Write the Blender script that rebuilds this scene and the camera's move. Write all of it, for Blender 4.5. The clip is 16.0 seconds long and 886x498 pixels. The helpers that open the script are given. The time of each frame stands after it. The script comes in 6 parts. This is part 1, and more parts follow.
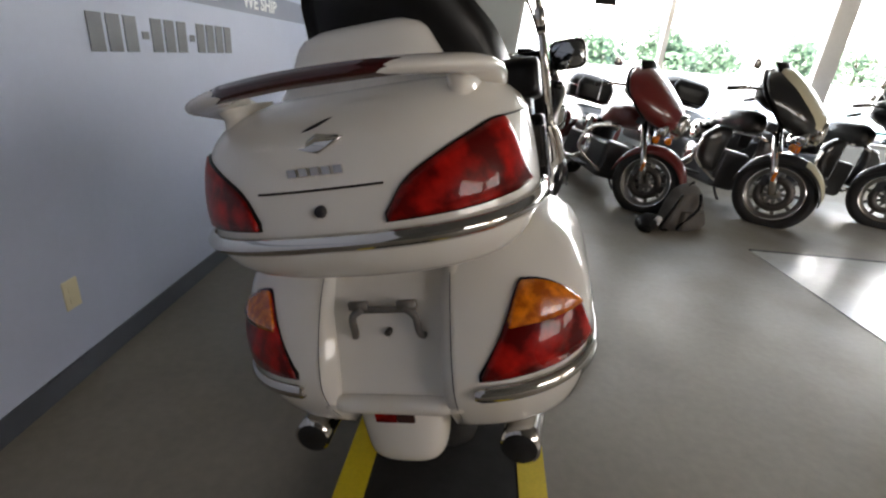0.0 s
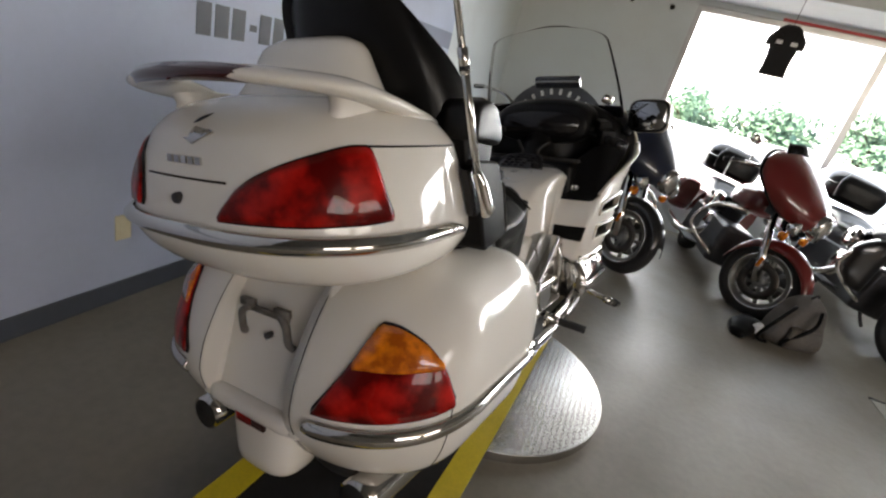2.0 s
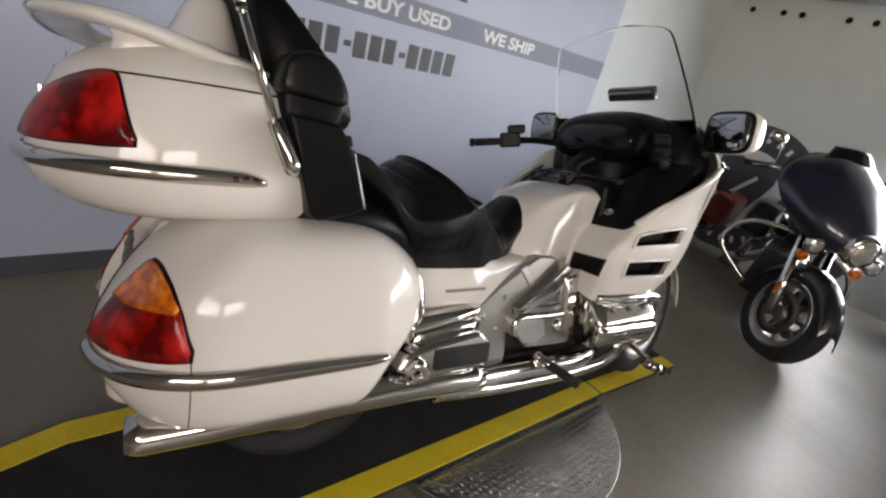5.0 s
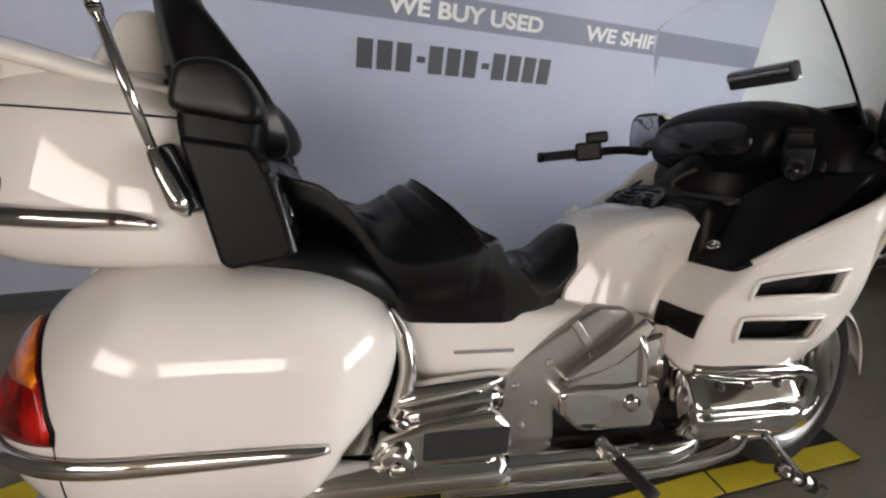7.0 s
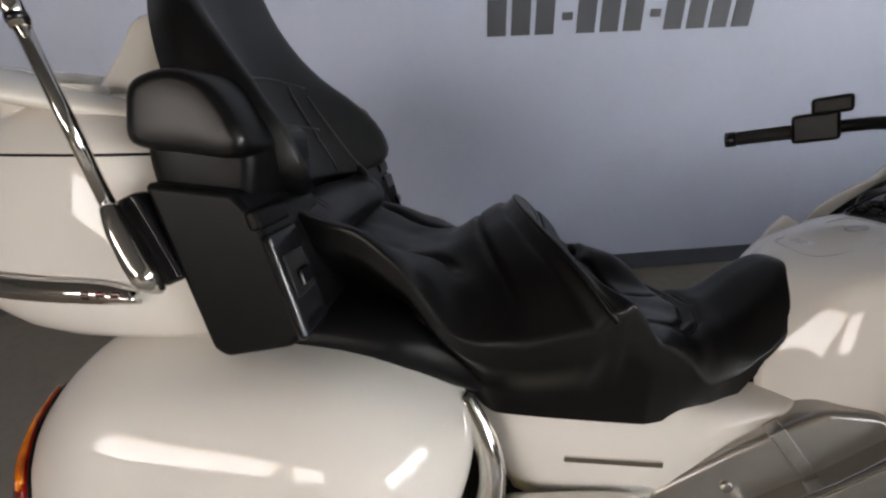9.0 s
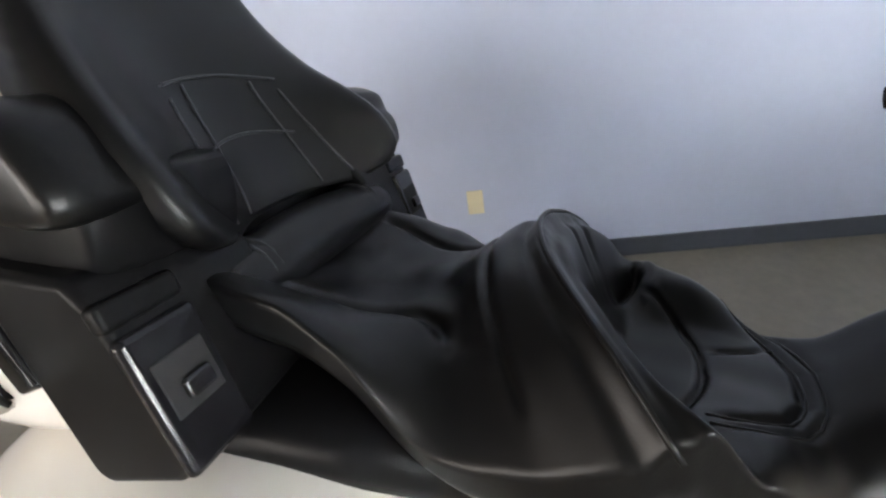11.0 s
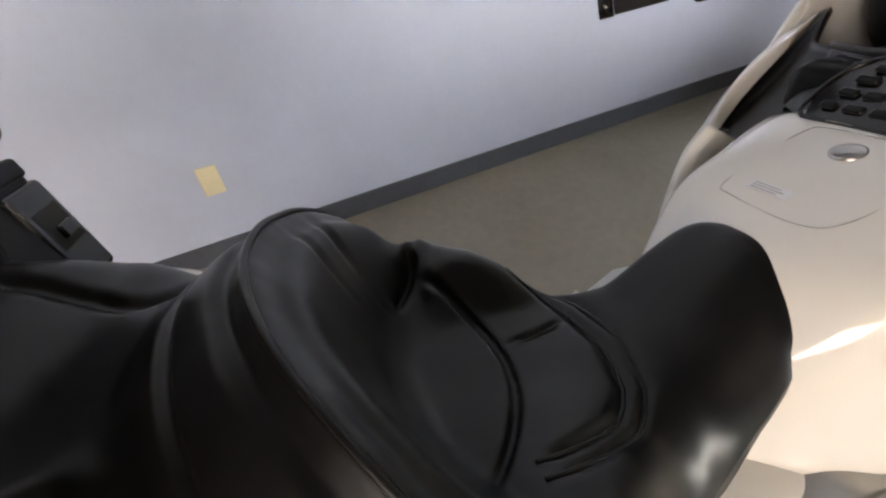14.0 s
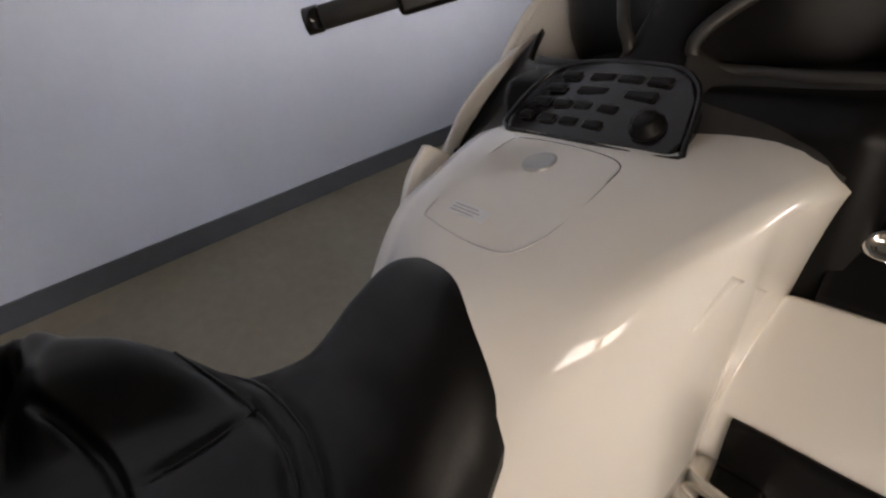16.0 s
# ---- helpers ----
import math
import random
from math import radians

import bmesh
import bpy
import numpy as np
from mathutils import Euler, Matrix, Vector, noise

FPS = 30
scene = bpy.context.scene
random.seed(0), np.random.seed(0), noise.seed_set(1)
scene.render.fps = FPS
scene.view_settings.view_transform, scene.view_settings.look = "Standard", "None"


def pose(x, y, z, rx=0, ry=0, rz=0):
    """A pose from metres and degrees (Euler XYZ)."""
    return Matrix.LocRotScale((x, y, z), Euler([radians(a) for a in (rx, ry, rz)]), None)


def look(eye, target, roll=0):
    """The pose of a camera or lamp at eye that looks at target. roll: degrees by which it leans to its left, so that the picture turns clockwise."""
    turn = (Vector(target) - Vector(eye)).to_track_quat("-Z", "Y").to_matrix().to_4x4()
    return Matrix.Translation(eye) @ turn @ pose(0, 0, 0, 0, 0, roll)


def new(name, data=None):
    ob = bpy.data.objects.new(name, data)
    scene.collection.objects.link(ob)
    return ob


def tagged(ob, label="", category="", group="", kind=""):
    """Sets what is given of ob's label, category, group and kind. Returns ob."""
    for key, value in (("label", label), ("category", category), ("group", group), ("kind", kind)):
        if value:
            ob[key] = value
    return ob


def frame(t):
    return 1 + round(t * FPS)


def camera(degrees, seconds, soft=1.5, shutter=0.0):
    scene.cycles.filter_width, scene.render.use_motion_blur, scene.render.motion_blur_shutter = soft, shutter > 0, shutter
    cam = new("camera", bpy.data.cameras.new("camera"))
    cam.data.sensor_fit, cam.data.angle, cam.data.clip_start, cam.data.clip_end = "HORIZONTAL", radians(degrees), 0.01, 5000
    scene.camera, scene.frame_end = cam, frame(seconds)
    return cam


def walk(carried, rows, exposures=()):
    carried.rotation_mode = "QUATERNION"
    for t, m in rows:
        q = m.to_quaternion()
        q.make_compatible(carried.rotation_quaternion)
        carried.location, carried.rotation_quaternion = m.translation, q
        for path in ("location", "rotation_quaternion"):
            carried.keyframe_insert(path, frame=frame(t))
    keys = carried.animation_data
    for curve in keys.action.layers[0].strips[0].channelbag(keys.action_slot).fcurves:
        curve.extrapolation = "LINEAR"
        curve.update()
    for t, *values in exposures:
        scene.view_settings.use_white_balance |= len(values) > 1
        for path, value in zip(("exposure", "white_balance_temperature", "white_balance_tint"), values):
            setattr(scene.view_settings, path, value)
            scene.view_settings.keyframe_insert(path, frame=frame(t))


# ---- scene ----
cam = camera(86.5, 16.0, soft=2.3)
PATH = [
    (0, (0.217, -1.146, 1.271), (0.205, 0.703, 0.509), 5.1),
    (0.5, (0.309, -1.118, 1.303), (0.135, 0.733, 0.564), 6.1),
    (1, (0.439, -1.069, 1.319), (0.131, 0.765, 0.584), 9.1),
    (1.5, (0.536, -1.021, 1.332), (0.134, 0.788, 0.579), 12.4),
    (2, (0.685, -0.984, 1.35), (0.146, 0.793, 0.607), 14.9),
    (2.5, (0.83, -0.947, 1.351), (0.164, 0.788, 0.612), 16.7),
    (3, (0.925, -0.878, 1.354), (0.161, 0.823, 0.631), 17.8),
    (3.2, (0.959, -0.829, 1.361), (0.163, 0.854, 0.631), 18.4),
    (5.3, (1.342, -0.359, 1.359), (-0.003, 0.902, 0.582), 13.5),
    (5.5, (1.34, -0.305, 1.358), (-0.048, 0.908, 0.582), 12.6),
    (6, (1.321, -0.18, 1.368), (-0.183, 0.894, 0.603), 11.0),
    (6.5, (1.294, -0.086, 1.357), (-0.274, 0.871, 0.566), 8.9),
    (7, (1.266, 0.061, 1.355), (-0.369, 0.875, 0.541), 7.3),
    (7.5, (1.24, 0.17, 1.351), (-0.466, 0.802, 0.519), 6.1),
    (8, (1.151, 0.243, 1.352), (-0.595, 0.695, 0.486), 3.5),
    (8.5, (1.033, 0.285, 1.357), (-0.723, 0.574, 0.444), 1.4),
    (9, (0.955, 0.299, 1.349), (-0.793, 0.428, 0.386), -2.0),
    (9.2, (0.918, 0.303, 1.349), (-0.82, 0.391, 0.362), -2.8),
    (11.3, (0.676, 0.445, 1.327), (-0.978, 0.179, 0.235), -10.2),
    (11.5, (0.658, 0.445, 1.325), (-0.998, 0.222, 0.225), -10.5),
    (12, (0.615, 0.459, 1.317), (-1.023, 0.31, 0.178), -11.2),
    (12.5, (0.578, 0.475, 1.298), (-1.031, 0.454, 0.111), -10.3),
    (13, (0.54, 0.489, 1.284), (-1.01, 0.622, 0.028), -9.4),
    (13.5, (0.516, 0.503, 1.266), (-0.946, 0.827, -0.06), -8.1),
    (14, (0.491, 0.523, 1.255), (-0.858, 1.08, -0.113), -5.5),
    (14.5, (0.477, 0.534, 1.243), (-0.778, 1.28, -0.124), -2.8),
    (15, (0.466, 0.575, 1.222), (-0.702, 1.489, -0.119), -0.2),
    (15.5, (0.475, 0.646, 1.197), (-0.63, 1.669, -0.118), 1.1),
    (16, (0.494, 0.724, 1.175), (-0.567, 1.856, -0.087), 2.6),
]
walk(cam, [(t, look(eye, target, roll)) for t, eye, target, roll in PATH],
     [(0, 2.58, 7300, 14), (3, 2.65, 7400, 15), (6, 2.85, 7400, 18), (9, 2.8, 7350, 16), (11.5, 4.0, 7100, 13), (12.5, 4.1, 7700, 15), (14, 3.95, 8000, 16), (16, 3.3, 8200, 18)])

# ---- light ----
world = bpy.data.worlds.new("world")
scene.world = world
world.use_nodes = True
wn = world.node_tree.nodes
sky = wn.new("ShaderNodeTexSky")
sky.sky_type, sky.sun_disc = "NISHITA", False
sky.sun_elevation, sky.sun_rotation = radians(52), radians(220)
world.node_tree.links.new(sky.outputs["Color"], wn["Background"].inputs["Color"])
wn["Background"].inputs["Strength"].default_value = 0.15
sun_data = bpy.data.lights.new("sun", "SUN")
sun_data.energy, sun_data.angle, sun_data.color = 5.0, radians(0.5), (1.0, 0.95, 0.88)
sun = new("sun", sun_data)
sun.matrix_world = pose(0, 0, 20, 38, 0, -40)


def window_light(name, x, y, z, rx, rz, w, h, watts, color=(0.90, 0.95, 1.0)):
    d = bpy.data.lights.new(name, "AREA")
    d.shape, d.size, d.size_y, d.energy, d.color = "RECTANGLE", w, h, watts, color
    ob = new(name, d)
    ob.matrix_world = pose(x, y, z, rx, 0, rz)
    return ob


window_light("window_daylight", 4.7, 5.50, 1.56, -56, 0, 7.6, 1.95, 46, (0.76, 0.88, 1.0))
window_light("side_window_daylight", 8.9, -3.1, 2.85, 70, 90, 2.6, 1.5, 13, (1.0, 0.86, 0.68))
window_light("back_window_daylight", 6.0, -4.93, 2.85, 72, 0, 4.6, 1.5, 22, (1.0, 0.86, 0.68))

# ---- materials ----


def material(name, base, rough=0.5, metal=0.0, scale=40.0, vary=0.08, bump=0.0, bump_scale=200.0, coat=0.0, coat_rough=0.03,
             base2=None, stain=0.06, rough_vary=0.1, spec=0.5, transmission=0.0, ior=1.45, space="Object"):
    """A principled material with colour variation at two scales, uneven gloss and fine relief."""
    m = bpy.data.materials.new(name)
    m.use_nodes = True
    nt = m.node_tree
    n, ln = nt.nodes, nt.links
    b = n["Principled BSDF"]
    tc = n.new("ShaderNodeTexCoord")
    fine, broad = n.new("ShaderNodeTexNoise"), n.new("ShaderNodeTexNoise")
    fine.inputs["Scale"].default_value, broad.inputs["Scale"].default_value = scale, scale / 14
    fine.inputs["Detail"].default_value, broad.inputs["Detail"].default_value = 5, 3
    for t in (fine, broad):
        ln.new(tc.outputs[space], t.inputs["Vector"])
    dark = [c * (1 - vary * 2) for c in base[:3]]
    lite = base2[:3] if base2 else [min(1, c * (1 + vary)) for c in base[:3]]
    mix = n.new("ShaderNodeMix")
    mix.data_type = "RGBA"
    mix.inputs[6].default_value, mix.inputs[7].default_value = (*dark, 1), (*lite, 1)
    ln.new(fine.outputs["Fac"], mix.inputs[0])
    soil = n.new("ShaderNodeMix")
    soil.data_type, soil.blend_type = "RGBA", "MULTIPLY"
    soil.inputs[7].default_value = (1 - stain * 3, 1 - stain * 3.2, 1 - stain * 3.6, 1)
    ramp = n.new("ShaderNodeMapRange")
    ramp.inputs[1].default_value, ramp.inputs[2].default_value = 0.45, 0.75
    ln.new(broad.outputs["Fac"], ramp.inputs[0])
    ln.new(ramp.outputs[0], soil.inputs[0])
    ln.new(mix.outputs[2], soil.inputs[6])
    ln.new(soil.outputs[2], b.inputs["Base Color"])
    rr = n.new("ShaderNodeMapRange")
    rr.inputs[3].default_value, rr.inputs[4].default_value = max(0.02, rough * (1 - rough_vary)), min(1, rough * (1 + rough_vary))
    ln.new(broad.outputs["Fac"], rr.inputs[0])
    ln.new(rr.outputs[0], b.inputs["Roughness"])
    b.inputs["Metallic"].default_value = metal
    b.inputs["Coat Weight"].default_value, b.inputs["Coat Roughness"].default_value = coat, coat_rough
    b.inputs["Specular IOR Level"].default_value = spec
    b.inputs["Transmission Weight"].default_value, b.inputs["IOR"].default_value = transmission, ior
    if bump:
        tx = n.new("ShaderNodeTexNoise")
        tx.inputs["Scale"].default_value, tx.inputs["Detail"].default_value = bump_scale, 4
        bp = n.new("ShaderNodeBump")
        bp.inputs["Strength"].default_value, bp.inputs["Distance"].default_value = bump, 0.002
        ln.new(tc.outputs[space], tx.inputs["Vector"])
        ln.new(tx.outputs["Fac"], bp.inputs["Height"])
        ln.new(bp.outputs["Normal"], b.inputs["Normal"])
    return m


def ribbed(m, scale, depth):
    """Adds moulded ribs to a lens material."""
    n, ln = m.node_tree.nodes, m.node_tree.links
    tc, wv, bp = n.new("ShaderNodeTexCoord"), n.new("ShaderNodeTexWave"), n.new("ShaderNodeBump")
    wv.bands_direction = "Z"
    wv.inputs["Scale"].default_value, wv.inputs["Distortion"].default_value = scale, 0.4
    bp.inputs["Strength"].default_value, bp.inputs["Distance"].default_value = depth, 0.004
    ln.new(tc.outputs["Object"], wv.inputs["Vector"])
    ln.new(wv.outputs["Fac"], bp.inputs["Height"])
    ln.new(bp.outputs["Normal"], n["Principled BSDF"].inputs["Normal"])
    return m


WHITE = material("pearl_white_paint", (0.80, 0.77, 0.715), 0.5, scale=6, vary=0.01, coat=1.0, coat_rough=0.02, stain=0.015, spec=0.3)
LEATHER = material("black_leather", (0.004, 0.004, 0.0044), 0.34, scale=60, vary=0.15, bump=0.08, bump_scale=420, stain=0.05, rough_vary=0.3, spec=0.36)
# lighter grey than the leather: paints the highlights that run along the seams
SEAM = material("highlit_leather_seam", (0.035, 0.036, 0.04), 0.33, scale=90, vary=0.2, spec=0.5)
PLASTIC = material("black_plastic", (0.006, 0.006, 0.0065), 0.36, scale=80, vary=0.1, bump=0.12, bump_scale=900, rough_vary=0.25, spec=0.16)
SATIN = material("satin_black_plastic", (0.030, 0.029, 0.028), 0.42, scale=60, vary=0.1, bump=0.08, bump_scale=900, rough_vary=0.25, spec=0.45)
GLOSSBLACK = material("gloss_black_plastic", (0.01, 0.01, 0.012), 0.16, scale=20, vary=0.05, rough_vary=0.3)
CHROME = material("chrome", (0.66, 0.645, 0.62), 0.07, 1.0, scale=12, vary=0.02, stain=0.02, rough_vary=0.4)
ALU = material("brushed_aluminium", (0.55, 0.54, 0.52), 0.34, 1.0, scale=60, vary=0.08, bump=0.05, bump_scale=500)
SILVER = material("silver_paint", (0.50, 0.49, 0.47), 0.28, 0.85, scale=40, vary=0.05)
RED = material("red_lens", (0.06, 0.0006, 0.0008), 0.28, scale=34, vary=0.3, coat=0.4, spec=0.12, bump=0.0, base2=(0.30, 0.006, 0.005), stain=0.02)
AMBER = material("amber_lens", (0.88, 0.22, 0.005), 0.14, scale=60, vary=0.25, coat=1.0, stain=0.02)
ribbed(RED, 70, 0.05)
ribbed(AMBER, 60, 0.12)


def chambered(m, deep, bright, scale):
    """Uneven depth of colour of a lens with reflector chambers behind it."""
    n, ln = m.node_tree.nodes, m.node_tree.links
    tc, tx, mr, mx = n.new("ShaderNodeTexCoord"), n.new("ShaderNodeTexNoise"), n.new("ShaderNodeMapRange"), n.new("ShaderNodeMix")
    tx.inputs["Scale"].default_value, tx.inputs["Detail"].default_value = scale, 3
    mr.inputs[1].default_value, mr.inputs[2].default_value = 0.40, 0.68
    mx.data_type = "RGBA"
    mx.inputs[6].default_value, mx.inputs[7].default_value = (*deep, 1), (*bright, 1)
    ln.new(tc.outputs["Object"], tx.inputs["Vector"])
    ln.new(tx.outputs["Fac"], mr.inputs[0])
    ln.new(mr.outputs[0], mx.inputs[0])
    ln.new(mx.outputs[2], n["Principled BSDF"].inputs["Base Color"])


chambered(RED, (0.10, 0.001, 0.001), (0.55, 0.012, 0.008), 17)
chambered(AMBER, (0.45, 0.09, 0.003), (0.90, 0.235, 0.005), 42)
DARKRED = material("dark_red_lens", (0.05, 0.004, 0.005), 0.12, scale=60, vary=0.2, coat=1.0)
RUBBER = material("tyre_rubber", (0.02, 0.02, 0.021), 0.75, scale=50, vary=0.15, bump=0.2, bump_scale=300)
DARKMETAL = material("dark_metal", (0.06, 0.06, 0.065), 0.45, 0.7, scale=50, vary=0.15)
GLASS = material("clear_screen", (0.97, 0.98, 0.98), 0.02, scale=5, vary=0.0, transmission=1.0, ior=1.12, stain=0.0)
MIRROR = material("mirror_glass", (0.42, 0.44, 0.46), 0.03, 1.0, scale=5, vary=0.0, stain=0.01)
WALLBLUE = material("blue_grey_wall_paint", (0.44, 0.49, 0.62), 0.55, scale=30, vary=0.02, bump=0.12, bump_scale=160, stain=0.02)
BANDBLUE = material("slate_wall_paint", (0.21, 0.24, 0.32), 0.55, scale=30, vary=0.02, bump=0.1, bump_scale=160, stain=0.02)
# for walls out of view: dark colour puts a dimmer room into the reflections
DIMWALL = material("darkened_unseen_wall", (0.13, 0.12, 0.105), 0.6, scale=30, vary=0.03, bump=0.12, bump_scale=160)
WALLWHITE = material("white_wall_paint", (0.62, 0.665, 0.675), 0.6, scale=30, vary=0.02, bump=0.12, bump_scale=160, stain=0.02)
# ceiling out of view, its colour darkened to cut overhead light and reflections
CEIL = material("darkened_ceiling", (0.13, 0.128, 0.122), 0.7, scale=40, vary=0.02, bump=0.1)
LETTERDARK = material("dark_grey_lettering", (0.07, 0.075, 0.09), 0.5, scale=20, vary=0.05)
LETTERWHITE = material("white_lettering", (0.78, 0.79, 0.80), 0.5, scale=20, vary=0.03)
BASEBOARD = material("slate_vinyl_baseboard", (0.075, 0.085, 0.105), 0.4, scale=30, vary=0.08)
FLOOR = material("grey_beige_floor", (0.235, 0.212, 0.172), 0.46, scale=26, vary=0.10, bump=0.04, bump_scale=60, stain=0.05, rough_vary=0.3)
PALE = material("pale_floor_tile", (0.50, 0.50, 0.47), 0.22, scale=20, vary=0.05)
IVORY = material("ivory_plastic", (0.72, 0.65, 0.44), 0.35, scale=20, vary=0.03)
YELLOW = material("yellow_safety_tape", (0.72, 0.55, 0.02), 0.6, scale=90, vary=0.1, bump=0.3, bump_scale=700, stain=0.05)
GRIT = material("black_grip_mat", (0.016, 0.016, 0.016), 0.85, scale=200, vary=0.3, bump=0.5, bump_scale=900)
FRAMEALU = material("window_frame_aluminium", (0.55, 0.56, 0.58), 0.4, 0.7, scale=30, vary=0.04)

# ---- mesh helpers ----


def part(name, bm, mat, parent=None, label="", smooth=True):
    me = bpy.data.meshes.new(name)
    bmesh.ops.recalc_face_normals(bm, faces=bm.faces)
    bm.to_mesh(me)
    bm.free()
    me.materials.append(mat)
    if smooth:
        me.shade_smooth()
    ob = new(name, me)
    ob.parent = parent
    if label:
        ob["label"] = label
    return ob


def bevelled(ob, width=0.004, segments=2, angle=35):
    m = ob.modifiers.new("bevel", "BEVEL")
    m.width, m.segments, m.limit_method, m.angle_limit = width, segments, "ANGLE", radians(angle)
    ob.data.shade_smooth()
    e = ob.modifiers.new("flat", "WEIGHTED_NORMAL")
    e.keep_sharp = True
    return ob


def solid(ob, t, offset=-1.0):
    m = ob.modifiers.new("solid", "SOLIDIFY")
    m.thickness, m.offset = t, offset
    return ob


def box(bm, x0, x1, y0, y1, z0, z1, m=None):
    v = [bm.verts.new((x, y, z)) for x in (x0, x1) for y in (y0, y1) for z in (z0, z1)]
    for f in ((0, 1, 3, 2), (4, 6, 7, 5), (0, 4, 5, 1), (2, 3, 7, 6), (0, 2, 6, 4), (1, 5, 7, 3)):
        bm.faces.new([v[i] for i in f])
    if m is not None:
        bmesh.ops.transform(bm, matrix=m, verts=v)
    return bm


def boxmesh(x0, x1, y0, y1, z0, z1, m=None):
    return box(bmesh.new(), x0, x1, y0, y1, z0, z1, m)


def grid_into(bm, g, closed_u=False, closed_v=False, cap=False):
    """Quads over a grid of points, rows u and columns v; cap closes the first and last rows."""
    nu, nv = len(g), len(g[0])
    vs = [[bm.verts.new(p) for p in row] for row in g]
    for i in range(nu if closed_u else nu - 1):
        for j in range(nv if closed_v else nv - 1):
            a, b = (i + 1) % nu, (j + 1) % nv
            bm.faces.new((vs[i][j], vs[i][b], vs[a][b], vs[a][j]))
    if cap:
        for row in (vs[0], vs[-1]):
            bm.faces.new(row)
    return bm


def gridmesh(g, closed_u=False, closed_v=False, cap=False):
    return grid_into(bmesh.new(), g, closed_u, closed_v, cap)


def curve_at(keys, s):
    """A smooth curve through keys (rows of a parameter and values) at s."""
    k = np.array(keys, float)
    x, v = k[:, 0], k[:, 1:]
    d = np.zeros_like(v)
    h = np.diff(x)[:, None]
    sl = np.diff(v, axis=0) / h
    d[0], d[-1] = sl[0], sl[-1]
    for i in range(1, len(x) - 1):
        a, b = sl[i - 1], sl[i]
        same = a * b > 0
        d[i] = np.where(same, 2 * a * b / np.where(same, a + b, 1), 0)
    s = min(max(s, x[0]), x[-1])
    i = min(int(np.searchsorted(x, s, side="right")) - 1, len(x) - 2)
    t = (s - x[i]) / h[i]
    return v[i] * (1 + 2 * t) * (1 - t) ** 2 + d[i] * h[i] * t * (1 - t) ** 2 + v[i + 1] * t * t * (3 - 2 * t) + d[i + 1] * h[i] * t * t * (t - 1)


def oval(n, p=2.5):
    """n points of a superellipse of unit half-axes."""
    out = []
    for i in range(n):
        a = 2 * math.pi * i / n
        c, s = math.cos(a), math.sin(a)
        out.append((math.copysign(abs(c) ** (2 / p), c), math.copysign(abs(s) ** (2 / p), s)))
    return out


def loft(axis, keys, steps=24, n=32, p=2.6, ends=True):
    """A closed body of superellipse sections along an axis: rows of place, two centres, two half-sizes (and a power)."""
    rows = []
    a, b = keys[0][0], keys[-1][0]
    for i in range(steps + 1):
        s = a + (b - a) * i / steps
        v = curve_at(keys, s) if b > a else curve_at([(-k[0], *k[1:]) for k in keys], -s)
        c1, c2, h1, h2 = v[:4]
        pw = v[4] if len(v) > 4 else p
        ring = []
        for u, w in oval(n, pw):
            q = (c1 + u * h1, c2 + w * h2)
            ring.append({"x": (s, *q), "y": (q[0], s, q[1]), "z": (*q, s)}[axis])
        rows.append(ring)
    return gridmesh(rows, closed_v=True, cap=ends)


def tube(points, r, n=12, smoothing=6, closed=False, into=None, radii=None):
    """A round bar through points."""
    pts = [Vector(p) for p in points]
    path, rad = [], []
    k = len(pts)
    if k > 2 and smoothing > 1:
        for i in range(k if closed else k - 1):
            p0, p1, p2, p3 = (pts[(i - 1) % k] if closed or i else pts[0]), pts[i], pts[(i + 1) % k], (pts[(i + 2) % k] if closed or i + 2 < k else pts[-1])
            for j in range(smoothing):
                t = j / smoothing
                path.append(0.5 * (2 * p1 + (p2 - p0) * t + (2 * p0 - 5 * p1 + 4 * p2 - p3) * t * t + (3 * p1 - p0 - 3 * p2 + p3) * t ** 3))
                rad.append(r if radii is None else radii[i] * (1 - t) + radii[(i + 1) % k] * t)
        if not closed:
            path.append(pts[-1])
            rad.append(r if radii is None else radii[-1])
    else:
        path, rad = pts, ([r] * k if radii is None else list(radii))
    bm = into if into is not None else bmesh.new()
    rows, up = [], Vector((0.13, 0.27, 0.95))
    m = len(path)
    for i, p in enumerate(path):
        d = (path[(i + 1) % m] - path[i - 1]) if closed else (path[min(i + 1, m - 1)] - path[max(i - 1, 0)])
        d.normalize()
        side = d.cross(up)
        if side.length < 1e-3:
            side = d.cross(Vector((1, 0, 0)))
        side.normalize()
        up = side.cross(d).normalized()
        rows.append([p + rad[i] * (math.cos(a) * side + math.sin(a) * up) for a in (2 * math.pi * q / n for q in range(n))])
    return grid_into(bm, rows, closed_u=closed, closed_v=True, cap=not closed)


def lathe(profile, centre, axis="x", n=40, into=None, bore=False):
    """A turned body: profile rows of (along, radius) round an axis through centre; bore closes the profile on itself and leaves the bore free."""
    bm = into if into is not None else bmesh.new()
    rows = []
    c = Vector(centre)
    for s, r in profile:
        ring = []
        for i in range(n):
            a = 2 * math.pi * i / n
            u, w = r * math.cos(a), r * math.sin(a)
            ring.append(c + Vector({"x": (s, u, w), "y": (u, s, w), "z": (u, w, s)}[axis]))
        rows.append(ring)
    return grid_into(bm, rows, closed_u=bore, closed_v=True, cap=not bore)


def thing(name, m, label, category, group=""):
    ob = new(name)
    ob.empty_display_size = 0.1
    ob.matrix_world = m
    return tagged(ob, label, category, group)

# ---- the room ----
XW, YF, XE, YB, H, HS = -1.14, 5.6, 9.0, -5.0, 4.0, 2.62


